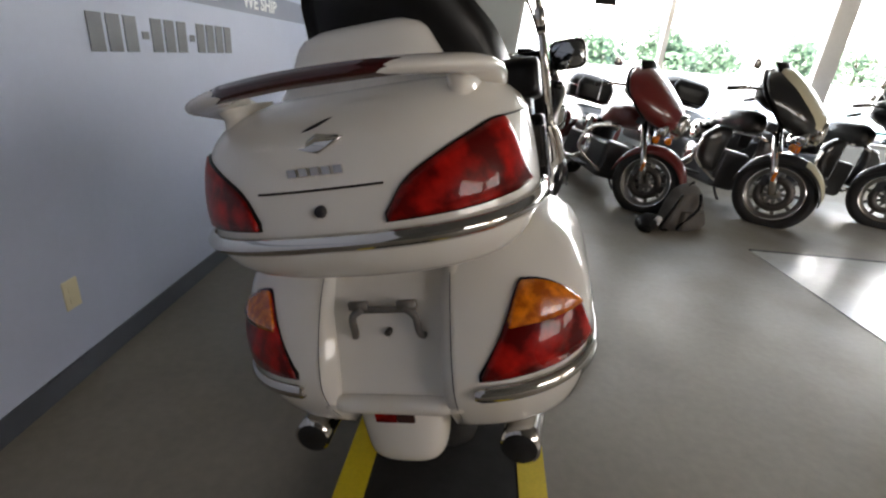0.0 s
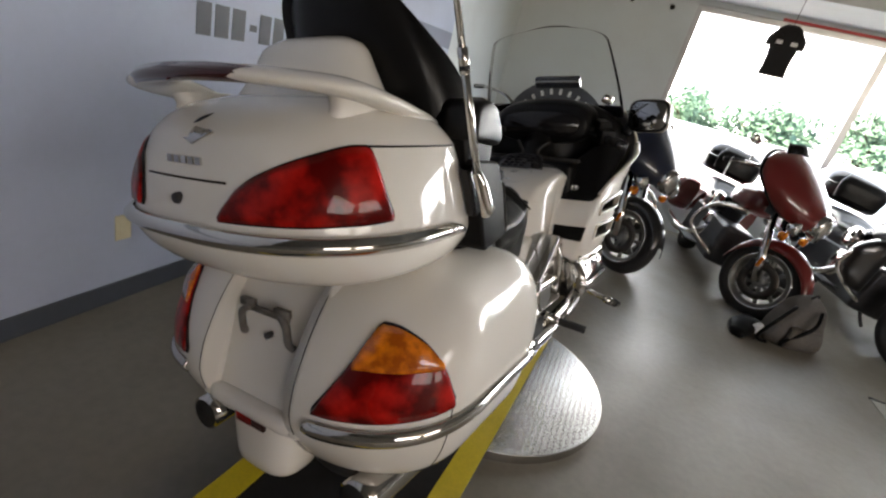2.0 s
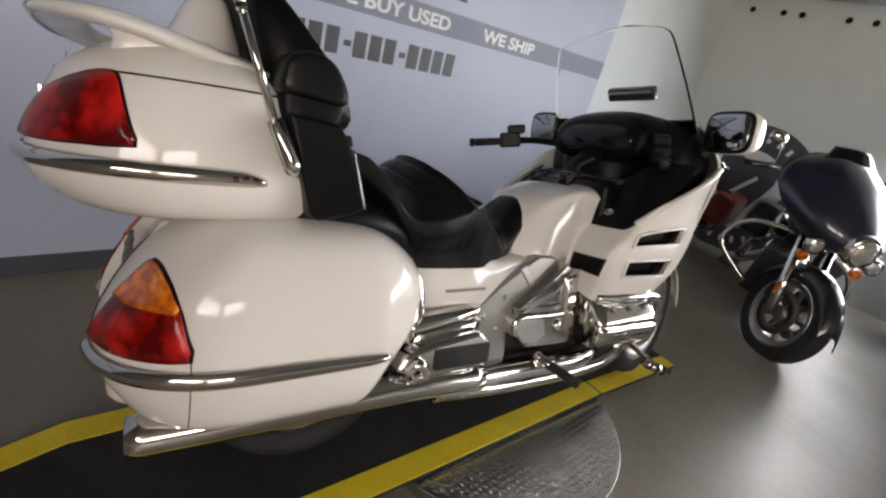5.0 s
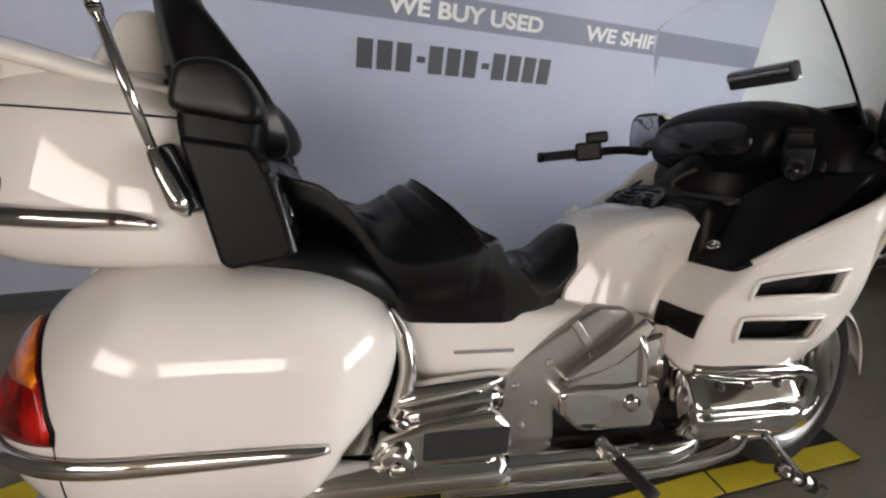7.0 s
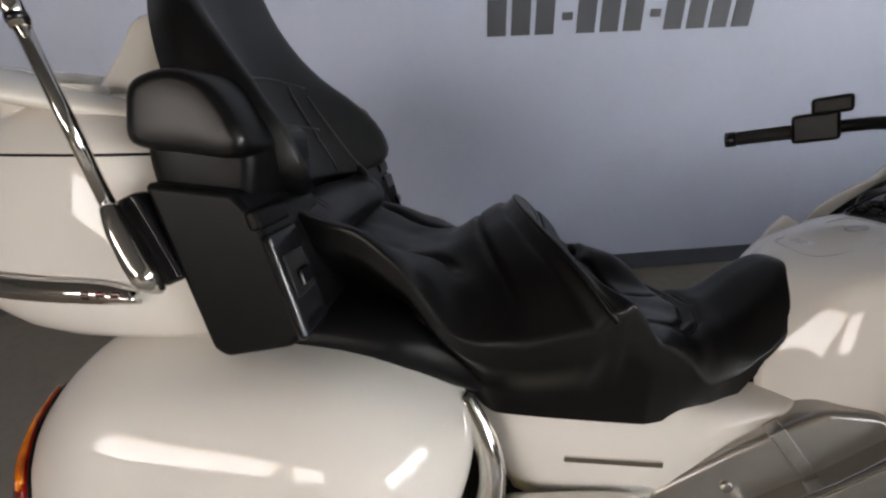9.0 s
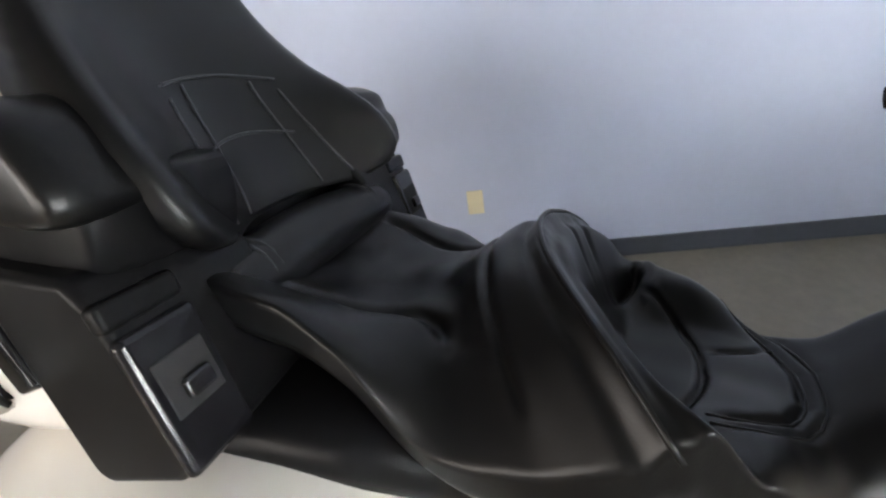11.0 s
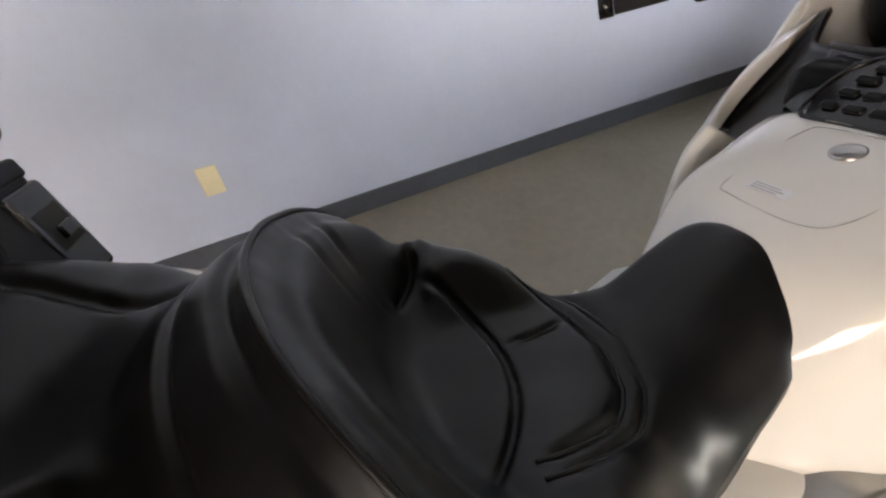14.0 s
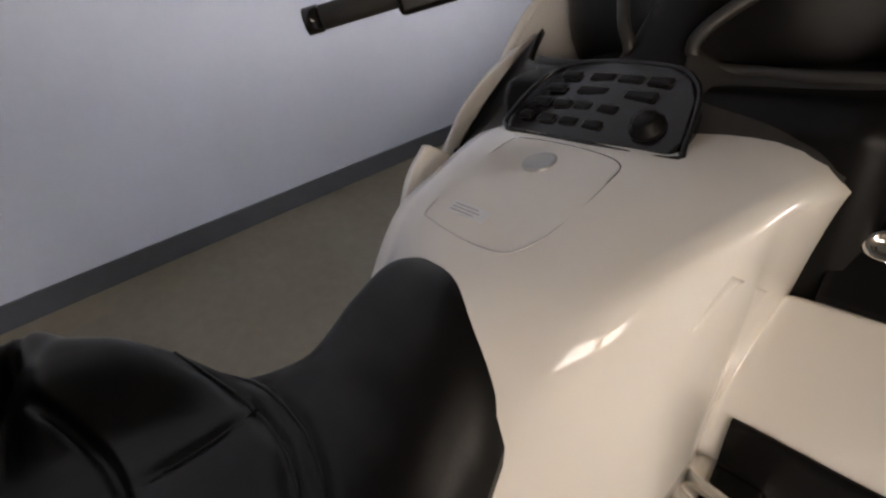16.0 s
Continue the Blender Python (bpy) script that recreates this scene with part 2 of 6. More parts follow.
def structure(name, bm, mat, label, smooth=False):
    return tagged(part(name, bm, mat, None, "", smooth), label, name.split("_")[0], "", "structure")


structure("floor", boxmesh(XW - 0.2, XE + 0.2, YB - 0.2, YF + 0.2, -0.1, 0.0), FLOOR, "grey-beige polished showroom floor with faint stains")
structure("ground", boxmesh(-150, 150, -150, 150, -0.3, -0.12), material("asphalt_outside", (0.42, 0.41, 0.39), 0.85, scale=3, vary=0.1),
          "pale sunlit asphalt lot outside the windows")
structure("ceiling", boxmesh(XW - 0.2, XE + 0.2, YB - 0.2, YF + 0.2, H, H + 0.15), CEIL, "plain unseen ceiling, darkened to cut reflections from above")
structure("soffit", boxmesh(XW, XE, 4.75, YF, HS, H), WALLWHITE, "off-white soffit over the shop window")
wall = structure("wall_west", boxmesh(XW - 0.15, XW, YB - 0.2, YF + 0.2, 0, H), WALLWHITE, "white painted showroom wall with a blue-grey lettered field")
paint = part("painted_field", boxmesh(XW, XW + 0.003, YB, 3.52, 0.092, H), WALLBLUE, wall, "pale blue-grey painted field", False)
part("painted_band", boxmesh(XW + 0.003, XW + 0.005, YB, 3.52, 1.405, 1.545), BANDBLUE, wall, "slate blue painted band", False)
bm = boxmesh(XW, XE, YB - 0.15, YB, 0, 2.1)
box(bm, XW, XE, YB - 0.15, YB, 3.6, H)
box(bm, XW, 3.7, YB - 0.15, YB, 2.1, 3.6)
box(bm, 8.3, XE, YB - 0.15, YB, 2.1, 3.6)
structure("wall_south", bm, DIMWALL, "plain unseen wall with a broad window opening, taupe darkened to dim reflections")
structure("baseboard", boxmesh(XW, XW + 0.012, YB, YF, 0, 0.092), BASEBOARD, "dark slate vinyl baseboard along the wall")

# far wall with its windows
X0, X1, SILL, HEAD = 0.88, 8.6, 0.55, 2.56
bm = boxmesh(XW, X0, YF, YF + 0.15, 0, H)
box(bm, X0, XE, YF, YF + 0.15, HEAD, H)
box(bm, X0, XE, YF, YF + 0.15, 0, SILL)
box(bm, X1, XE, YF, YF + 0.15, SILL, HEAD)
structure("wall_north", bm, WALLWHITE, "off-white wall with a broad shop window")
bm = boxmesh(XE, XE + 0.15, YB, YF, 0, 2.1)
box(bm, XE, XE + 0.15, YB, YF, 3.6, H)
box(bm, XE, XE + 0.15, -1.8, YF, 2.1, 3.6)
box(bm, XE, XE + 0.15, YB, -4.4, 2.1, 3.6)
structure("wall_east", bm, DIMWALL, "unseen wall with a broad shop window, taupe darkened to dim reflections")

# added board that glows by itself, in place of blown-out sky and haze
haze = bpy.data.materials.new("glowing_haze_board")
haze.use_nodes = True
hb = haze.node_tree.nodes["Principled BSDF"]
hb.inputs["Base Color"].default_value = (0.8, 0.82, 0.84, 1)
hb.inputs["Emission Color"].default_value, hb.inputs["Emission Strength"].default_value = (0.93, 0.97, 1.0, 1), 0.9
structure("backdrop", boxmesh(-120, 120, 70, 70.3, -0.1, 35), haze, "glowing white board standing in for overexposed sky and haze far outside")
win = tagged(new("window_1"), "broad aluminium-framed shop window onto a sunlit lot", "window", "", "structure")
for x in (X0 + 0.03, 2.80, 4.95, 6.9, X1 - 0.03):
    hw = 0.13 if x == 4.95 else 0.035
    bevelled(part("window_frame", boxmesh(x - hw, x + hw, YF + 0.02, YF + 0.12, SILL, HEAD), FRAMEALU, win, "", False), 0.004)
for z in (SILL + 0.03, HEAD - 0.03):
    bevelled(part("window_frame", boxmesh(X0, X1, YF + 0.025, YF + 0.115, z - 0.03, z + 0.03), FRAMEALU, win, "", False), 0.004)
part("head_strip", boxmesh(1.75, X1, YF - 0.012, YF + 0.02, HEAD - 0.002, HEAD + 0.024), material("red_trim", (0.55, 0.05, 0.05), 0.4, scale=20, vary=0.05), win, "thin red strip along the window head", False)
pane = part("window_pane", boxmesh(X0, X1, YF + 0.065, YF + 0.071, SILL, HEAD), GLASS, win, "clear glass", False)
pane.visible_shadow = False


def wall_text(body, y0, y1, z0, z1, mat, name, label):
    """Letters on the west wall between y0 and y1, of height z0 to z1."""
    cu = bpy.data.curves.new(name, "FONT")
    cu.body, cu.size, cu.extrude, cu.offset = body, 1.0, 0.0005, 0.032
    tmp = new(name + "_tmp", cu)
    dg = bpy.context.evaluated_depsgraph_get()
    me = bpy.data.meshes.new_from_object(tmp.evaluated_get(dg))
    bpy.data.objects.remove(tmp)
    v = np.array([p.co[:] for p in me.vertices])
    lo, hi = v.min(0), v.max(0)
    for p in me.vertices:
        a, b = (p.co.x - lo[0]) / (hi[0] - lo[0]), (p.co.y - lo[1]) / (hi[1] - lo[1])
        p.co = (XW + 0.006 + (0.001 if p.co.z > 0 else 0), y0 + a * (y1 - y0), z0 + b * (z1 - z0))
    me.materials.clear()
    me.materials.append(mat)
    ob = new(name, me)
    ob.parent = wall
    ob["label"] = label
    return ob


wall_text("WE BUY USED", 0.80, 1.69, 1.435, 1.515, LETTERWHITE, "lettering", "white block capitals on the slate band")
wall_text("WE SHIP", 1.985, 2.54, 1.435, 1.515, LETTERWHITE, "lettering", "white block capitals on the slate band")
# the number under the band, as plain bars of its size
bm = bmesh.new()
y = 0.665
for k in range(12):
    if k in (3, 7):
        box(bm, XW + 0.004, XW + 0.006, y + 0.01, y + 0.055, 1.225, 1.255)
        y += 0.075
    else:
        box(bm, XW + 0.004, XW + 0.006, y, y + 0.078, 1.175, 1.31)
        y += 0.0995
part("number_bars", bm, LETTERDARK, wall, "dark grey bars of painted figures", False)
bm = boxmesh(XW + 0.004, XW + 0.006, 0.75, 1.78, 1.62, 1.69)
part("address_bar", bm, LETTERDARK, wall, "dark grey bar of painted writing", False)

outlet = thing("wall_outlet", pose(XW, 0.335, 0.349), "ivory plastic duplex wall outlet plate", "outlet")
bevelled(part("plate", boxmesh(0.0, 0.007, -0.035, 0.035, -0.057, 0.057), IVORY, outlet, "", False), 0.003)
for dz in (-0.02, 0.02):
    bevelled(part("socket", boxmesh(0.007, 0.0095, -0.016, 0.016, dz - 0.014, dz + 0.014), IVORY, outlet, "", False), 0.003)

# painted round emblem on the far wall
em = thing("round_wall_emblem", pose(-0.25, YF, 0.70), "black round emblem with pale disc and dark shield", "wall sign")
part("disc", lathe([(-0.004, 0.71), (0, 0.71)], (0, 0, 0), "y", 64), LETTERDARK, em, "", False)
part("inner_disc", lathe([(-0.008, 0.44), (-0.004, 0.44)], (0, 0, 0), "y", 64), WALLWHITE, em, "pale grey inner disc", False)
g = [[(-0.30 + 0.6 * u, -0.012, 0.33 - 0.62 * v * (1 - (2 * u - 1) ** 2 * 0.55) + 0.10 * (2 * u - 1) ** 2) for v in (0, 0.25, 0.5, 0.75, 1)] for u in (0, .1, .25, .4, .5, .6, .75, .9, 1)]
solid(part("shield", gridmesh(g), LETTERDARK, em, "dark shield", False), 0.003)
part("slash", boxmesh(-0.02, 0.02, -0.018, -0.013, -0.13, 0.17, pose(0.02, 0, 0.04, 0, 40, 0)), LETTERWHITE, em, "pale slanted stroke", False)
for k in range(30):
    a = radians(12 * k + 6)
    part("letter_bar", boxmesh(-0.018, 0.018, -0.008, -0.004, 0.54, 0.61, pose(0, 0, 0, 0, math.degrees(a), 0)), LETTERWHITE, em, "", False)

# ---- lift with its tapes and the turntable ----
disc = thing("turntable_disc", pose(0.45, 1.0, 0), "round diamond-plate steel turntable lying on the floor", "turntable")
PLATE = material("diamond_plate", (0.62, 0.62, 0.62), 0.26, 1.0, scale=40, vary=0.06, bump=0.05, bump_scale=120)
bevelled(part("plate", lathe([(0.0, 0.57), (0.045, 0.57)], (0, 0, 0), "z", 96), PLATE, disc, "", False), 0.004)

bm = bmesh.new()
nx = 0
for i in range(-24, 25):
    for j in range(-24, 25):
        x, y = i * 0.0235, j * 0.0235
        if math.hypot(x, y) < 0.555:
            m = pose(x, y, 0.045, 0, 0, 45 if (i + j) % 2 else -45)
            v = [bm.verts.new(m @ Vector(p)) for p in ((-0.013, 0, 0), (0, -0.0042, 0), (0.013, 0, 0), (0, 0.0042, 0), (-0.006, 0, 0.0022), (0.006, 0, 0.0022))]
            for f in ((0, 1, 4), (1, 5, 4), (1, 2, 5), (2, 3, 5), (3, 4, 5), (3, 0, 4)):
                bm.faces.new([v[q] for q in f])
part("tread_lug", bm, PLATE, disc, "raised diamond tread", False)["kind"] = "stuff"

strip = thing("wheel_platform", pose(0.345, 1.0, 0.05, 0, 0, -3.6), "black gritted wheel platform with yellow taped edges", "platform")


def slab(name, x0, x1, ys, mat, label="", lift=0.0, thick=0.025):
    """A plank along the platform through (y, z) rows."""
    bm = bmesh.new()
    grid_into(bm, [[(x0, y, z + lift), (x1, y, z + lift), (x1, y, z + lift - thick), (x0, y, z + lift - thick)] for y, z in ys], closed_v=True, cap=True)
    return part(name, bm, mat, strip, label, False)


YS = [(-1.66, -0.045), (-1.40, 0.028), (0.53, 0.028), (1.32, -0.02)]
slab("deck", -0.31, 0.31, YS, GRIT, "black gritted deck")
for s in (-1, 1):
    a, b = sorted((s * 0.225, s * 0.312))
    slab("yellow_tape", a, b, YS[:3], YELLOW, "yellow safety tape", 0.003, 0.006)
    slab("yellow_tape", a, b, [(0.545, 0.027), (1.31, -0.019)], YELLOW, "yellow safety tape", 0.003, 0.006)

# ---- the white touring motorcycle, leaning on its stand ----
BIKE = pose(0.3236, 0.1629, 0.082, 0, -13.56, -10.81)
bike = thing("touring_motorcycle", BIKE, "pearl white touring motorcycle leaning on its stand on the platform", "motorcycle")

TR = [(0.785, -0.50, 0.28, -0.10), (0.80, -0.54, 0.315, -0.095), (0.83, -0.585, 0.342, -0.09), (0.875, -0.612, 0.358, -0.092), (0.93, -0.602, 0.357, -0.105),
      (1.0, -0.580, 0.351, -0.135), (1.055, -0.556, 0.343, -0.16), (1.085, -0.528, 0.325, -0.18), (1.115, -0.48, 0.285, -0.2), (1.138, -0.40, 0.20, -0.21)]


def trunk_at(a, z, out=0.0):
    """A point of the trunk's skin: a from 0 at the middle of the tail to 1 at the front of its right side (negative: left)."""
    yr, w, yf = curve_at(TR, z)
    s, a = (1 if a >= 0 else -1), abs(a)
    yc = -0.26
    if a < 0.65:
        th = a / 0.65 * math.pi / 2
        x, y = (w + out) * math.sin(th) ** 0.78, yc - (yc - yr + out) * math.cos(th) ** 0.72
    else:
        k = (a - 0.65) / 0.35
        x, y = w + out - 0.03 * k * k, yc + (yf - yc) * k
    return Vector((s * x, y, z))


def skin(f, a0, a1, z0, z1, na, nz, out=0.0):
    return [[f(a0 + (a1 - a0) * i / na, z0 + (z1 - z0) * j / nz, out) for j in range(nz + 1)] for i in range(na + 1)]


def band(f, keys, na=40, nz=6, out=0.0, crown=0.0):
    """A patch on a skin between lower and upper edges: rows of a, lower z, upper z."""
    g = []
    a0, a1 = keys[0][0], keys[-1][0]
    for i in range(na + 1):
        a = a0 + (a1 - a0) * i / na
        lo, hi = curve_at(keys, a)
        g.append([f(a, lo + (hi - lo) * j / nz, out + crown * (1 - (2 * j / nz - 1) ** 2)) for j in range(nz + 1)])
    return g


def widened(keys, da, dz):
    rows = [(a, lo - dz, hi + dz) for a, lo, hi in keys]
    return [(rows[0][0] - da, *rows[0][1:])] + rows[1:-1] + [(rows[-1][0] + da, *rows[-1][1:])]


zs = [0.785, 0.79, 0.80, 0.815, 0.84, 0.87, 0.90, 0.94, 0.98, 1.02, 1.055, 1.07, 1.085, 1.095, 1.105, 1.115, 1.123, 1.131, 1.138]
bm = gridmesh([[trunk_at(a / 40, z) for a in range(-40, 41)] for z in zs], cap=True)
part("trunk", bm, WHITE, bike)
for s in (-1, 1):
    k = [(0.108, 0.924, 0.932), (0.14, 0.924, 0.975), (0.18, 0.924, 0.998), (0.30, 0.924, 1.034), (0.415, 0.926, 1.052), (0.435, 0.926, 1.052), (0.514, 0.930, 0.938)]
    solid(part("tail_light", gridmesh(band(lambda a, z, o: trunk_at(s * a, z, o), k, out=0.004, crown=0.004)), RED, bike, "red moulded tail light lens"), 0.008, 0)
    solid(part("lens_seal", gridmesh(band(lambda a, z, o: trunk_at(s * a, z, o), widened(k, 0.005, 0.004), out=0.002)), PLASTIC, bike, "thin black seal"), 0.005, 0)
k = [(-0.80, 0.872, 0.886), (-0.7, 0.870, 0.898), (-0.3, 0.876, 0.906), (0, 0.880, 0.909), (0.3, 0.876, 0.906), (0.7, 0.870, 0.898), (0.80, 0.872, 0.886)]
solid(part("chrome_strip", gridmesh(band(trunk_at, k, 80, 8, 0.004, 0.012)), CHROME, bike, "chrome trim strip round the trunk"), 0.006, 0)

for a0, a1 in ((0.665, 0.69), (0.705, 0.73), (0.745, 0.77)):
    for s in (-1, 1):
        k = [(a0, 0.882, 0.887), (a0 + 0.004, 0.8795, 0.8905), (a1 - 0.004, 0.8795, 0.8905), (a1, 0.882, 0.887)]
        solid(part("side_marker", gridmesh(band(lambda a, z, o: trunk_at(s * a, z, o), k, 12, 3, 0.0165, 0.001)), DARKRED, bike, "dark red marker lens in the chrome strip"), 0.003, 0)


def sweep(path, section, steps=60, n=20, p=2.2):
    """A bar along a smooth path of (parameter, x, y, z, half-width across, half-thickness)."""
    g = []
    for i in range(steps + 1):
        s = path[0][0] + (path[-1][0] - path[0][0]) * i / steps
        q, d = curve_at(path, s), curve_at(path, s + 0.01) - curve_at(path, s - 0.01)
        c, t = Vector(q[:3]), Vector((d[0], d[1], 0)).normalized()
        side = Vector((-t.y, t.x, 0))
        g.append([c + side * u * q[3] + Vector((0, 0, 1)) * (w * q[4] + section * u * q[3]) for u, w in oval(n, p)])
    return gridmesh(g, closed_v=True, cap=True)


half = [(0, 0.0, -0.545, 1.166, 0.046, 0.014), (1, 0.13, -0.536, 1.163, 0.046, 0.015), (2, 0.215, -0.50, 1.156, 0.05, 0.016),
        (3, 0.258, -0.435, 1.148, 0.056, 0.018), (4, 0.272, -0.34, 1.128, 0.046, 0.017), (5, 0.272, -0.25, 1.110, 0.034, 0.014), (5.8, 0.262, -0.175, 1.098, 0.018, 0.008)]
full = [(-s, -x, y, z, h, t) for s, x, y, z, h, t in half[:0:-1]] + half
part("spoiler", sweep(full, 0.10, 90), WHITE, bike)
for s in (-1, 1):
    part("spoiler_foot", loft("z", [(1.07, s * 0.225, -0.34, 0.045, 0.12), (1.10, s * 0.235, -0.35, 0.034, 0.10), (1.12, s * 0.24, -0.36, 0.030, 0.085), (1.142, s * 0.245, -0.37, 0.034, 0.085)], 8), WHITE, bike)
g = []
for i in range(41):
    s = -1.5 + 3 * i / 40
    q = curve_at(full, s)
    y = q[1] - 0.046 + 0.012 * abs(s / 1.5) ** 3
    h = 0.011 * (1 - 0.25 * abs(s / 1.5) ** 4)
    g.append([(q[0], y + 0.004, q[2] - 0.004 - h), (q[0], y - 0.006, q[2] - 0.002), (q[0], y + 0.004, q[2] + h)])
solid(part("brake_light", gridmesh(g), DARKRED, bike, "dark red brake light strip in the spoiler"), 0.006, 0)
part("backrest_cowl", loft("z", [(1.09, 0.01, -0.30, 0.24, 0.13, 2.6), (1.14, 0.01, -0.285, 0.20, 0.095, 2.6), (1.20, 0.01, -0.275, 0.165, 0.068, 2.6), (1.245, 0.01, -0.27, 0.14, 0.05, 2.6), (1.262, 0.01, -0.265, 0.10, 0.03, 2.6)], 14), WHITE, bike)

# saddlebags
BG = [(0.345, -0.30, 0.36, 0.05), (0.36, -0.43, 0.40, 0.09), (0.40, -0.462, 0.425, 0.125), (0.45, -0.49, 0.44, 0.155), (0.50, -0.503, 0.45, 0.195), (0.56, -0.490, 0.456, 0.225), (0.62, -0.462, 0.455, 0.235),
      (0.68, -0.425, 0.445, 0.22), (0.73, -0.385, 0.425, 0.175), (0.765, -0.345, 0.395, 0.12), (0.785, -0.30, 0.355, 0.06), (0.795, -0.24, 0.31, 0.0)]


def bag_at(a, z, out=0.0):
    """A point of the right saddlebag's skin: a from 0 at the tail's inner edge to 1 at its front."""
    yr, w, yf = curve_at(BG, z)
    x0 = 0.135
    y1, y2 = -0.20, min(0.02, yf - 0.06)
    if a < 0.45:
        th = a / 0.45 * math.pi / 2
        return Vector((x0 + (w + out - x0) * math.sin(th) ** 0.85, y1 - (y1 - yr + out) * math.cos(th) ** 0.8, z))
    if a < 0.7:
        k = (a - 0.45) / 0.25
        return Vector((w + out, y1 + (y2 - y1) * k, z))
    th = (a - 0.7) / 0.3 * math.pi / 2
    return Vector((0.22 + (w + out - 0.22) * max(0.0, math.cos(th)) ** 0.8, y2 + (yf + out - y2) * math.sin(th) ** 0.8, z))


def mirrored(f, s):
    def g(a, z, out=0.0):
        p = f(a, z, out)
        p.x *= s
        return p
    return g


for s in (-1, 1):
    f = mirrored(bag_at, s)
    zs = [k[0] for k in BG]
    fine = sorted(set(zs + [(a + b) / 2 for a, b in zip(zs, zs[1:])]))
    bag = part("saddlebag", gridmesh([[Vector((s * 0.135, -0.22, z))] + [f(a / 48, z) for a in range(49)] for z in fine], cap=True), WHITE, bike)
    k = [(0.060, 0.533, 0.540), (0.09, 0.533, 0.60), (0.14, 0.535, 0.695), (0.152, 0.535, 0.708), (0.18, 0.536, 0.706), (0.25, 0.538, 0.682), (0.31, 0.54, 0.632), (0.348, 0.544, 0.560)]
    lens = solid(part("tail_light", gridmesh(band(f, k, 30, 6, 0.004, 0.004)), RED, bag, "red lower tail light lens"), 0.006, 0)
    solid(part("lens_seal", gridmesh(band(f, widened(k, 0.005, 0.004), 30, 6, 0.001)), PLASTIC, bag, "thin black seal"), 0.005, 0)
    k = [(0.112, 0.630, 0.642), (0.14, 0.630, 0.697), (0.152, 0.630, 0.709), (0.18, 0.630, 0.707), (0.25, 0.632, 0.683), (0.305, 0.633, 0.642)]
    solid(part("turn_signal", gridmesh(band(f, k, 24, 6, 0.008, 0.004)), AMBER, bag, "amber turn signal lens"), 0.006, 0)
    k = [(0.045, 0.490, 0.512), (0.06, 0.480, 0.517), (0.45, 0.48, 0.518), (0.7, 0.485, 0.514), (0.76, 0.492, 0.505)]
    solid(part("chrome_strip", gridmesh(band(f, k, 60, 8, 0.003, 0.010)), CHROME, bag, "chrome trim strip"), 0.006, 0)
    # pipe end is closed; a black disc paints the shade inside its opening
    part("exhaust_shade_disc", lathe([(-0.439, 0.004), (-0.4385, 0.040), (-0.425, 0.042)], (s * 0.272, 0, 0.303), "y", 20), GRIT, bike, "dark disc for the shade inside the exhaust opening")
    part("exhaust_pipe", tube([(s * 0.272, -0.435, 0.303), (s * 0.29, -0.1, 0.314), (s * 0.295, 0.2, 0.320), (s * 0.28, 0.5, 0.30)], 0.047, 24), CHROME, bike, "chrome exhaust pipe")

# rear centre panel and mudguard
part("rear_panel", gridmesh([[(0.172 * math.copysign(abs(u) ** 0.9, u), y - 0.03 * abs(u) ** 6 + 0.03 * abs(u) ** 12, z) for u in [-1 + i / 10 for i in range(21)]]
                             for z, y in ((0.80, -0.30), (0.74, -0.345), (0.66, -0.40), (0.56, -0.43), (0.48, -0.46), (0.44, -0.475))]), WHITE, bike)
part("mudguard", loft("z", [(0.27, 0, -0.40, 0.075, 0.06, 3), (0.30, 0, -0.415, 0.095, 0.07, 3), (0.36, 0, -0.41, 0.105, 0.075, 3), (0.46, 0, -0.39, 0.12, 0.085, 3)], 12), WHITE, bike)
for s in (-1, 1):
    part("panel_column", loft("z", [(0.445, s * 0.150, -0.478, 0.020, 0.018, 2.4), (0.50, s * 0.154, -0.457, 0.023, 0.022, 2.4), (0.56, s * 0.156, -0.436, 0.023, 0.023, 2.4), (0.66, s * 0.158, -0.404, 0.022, 0.024, 2.4), (0.76, s * 0.158, -0.345, 0.018, 0.020, 2.4)], 20, 24), WHITE, bike)
part("panel_ledge", loft("x", [(-0.15, -0.472, 0.452, 0.012, 0.016, 2.4), (-0.12, -0.478, 0.452, 0.022, 0.020, 2.4), (0.12, -0.478, 0.452, 0.022, 0.020, 2.4), (0.15, -0.472, 0.452, 0.012, 0.016, 2.4)], 16, 20), WHITE, bike)
refl = bevelled(part("reflector", boxmesh(-0.048, 0.004, -0.49, -0.478, 0.408, 0.44), RED, bike, "red rear reflector", False), 0.003)
bevelled(part("reflector_end", boxmesh(0.004, 0.048, -0.489, -0.478, 0.408, 0.44), DARKRED, refl, "dark end of the reflector", False), 0.003)

# lettering shapes, emblem and lock on the trunk
bm = bmesh.new()
for i in range(5):
    x = -0.052 + 0.022 * i
    y = trunk_at(0.001, 1.015).y - 0.004
    box(bm, x, x + 0.016, y - 0.002, y + 0.002, 1.008, 1.022)
part("badge_bar", bm, CHROME, bike, "small chrome bars of a name badge", False)
y = trunk_at(0.001, 1.06).y
g = [[(0.005 + 0.045 * u, y - 0.006 + 0.010 * abs(u) + 0.02 * v * 0.3, 1.058 + 0.016 * v * (1 - abs(u)) + 0.006 * u) for v in (-1, 0, 1)] for u in (-1, -0.6, 0, 0.6, 1)]
solid(part("wing_emblem", gridmesh(g), CHROME, bike, "chrome lozenge emblem"), 0.004, 0)
y = trunk_at(0.001, 1.085).y
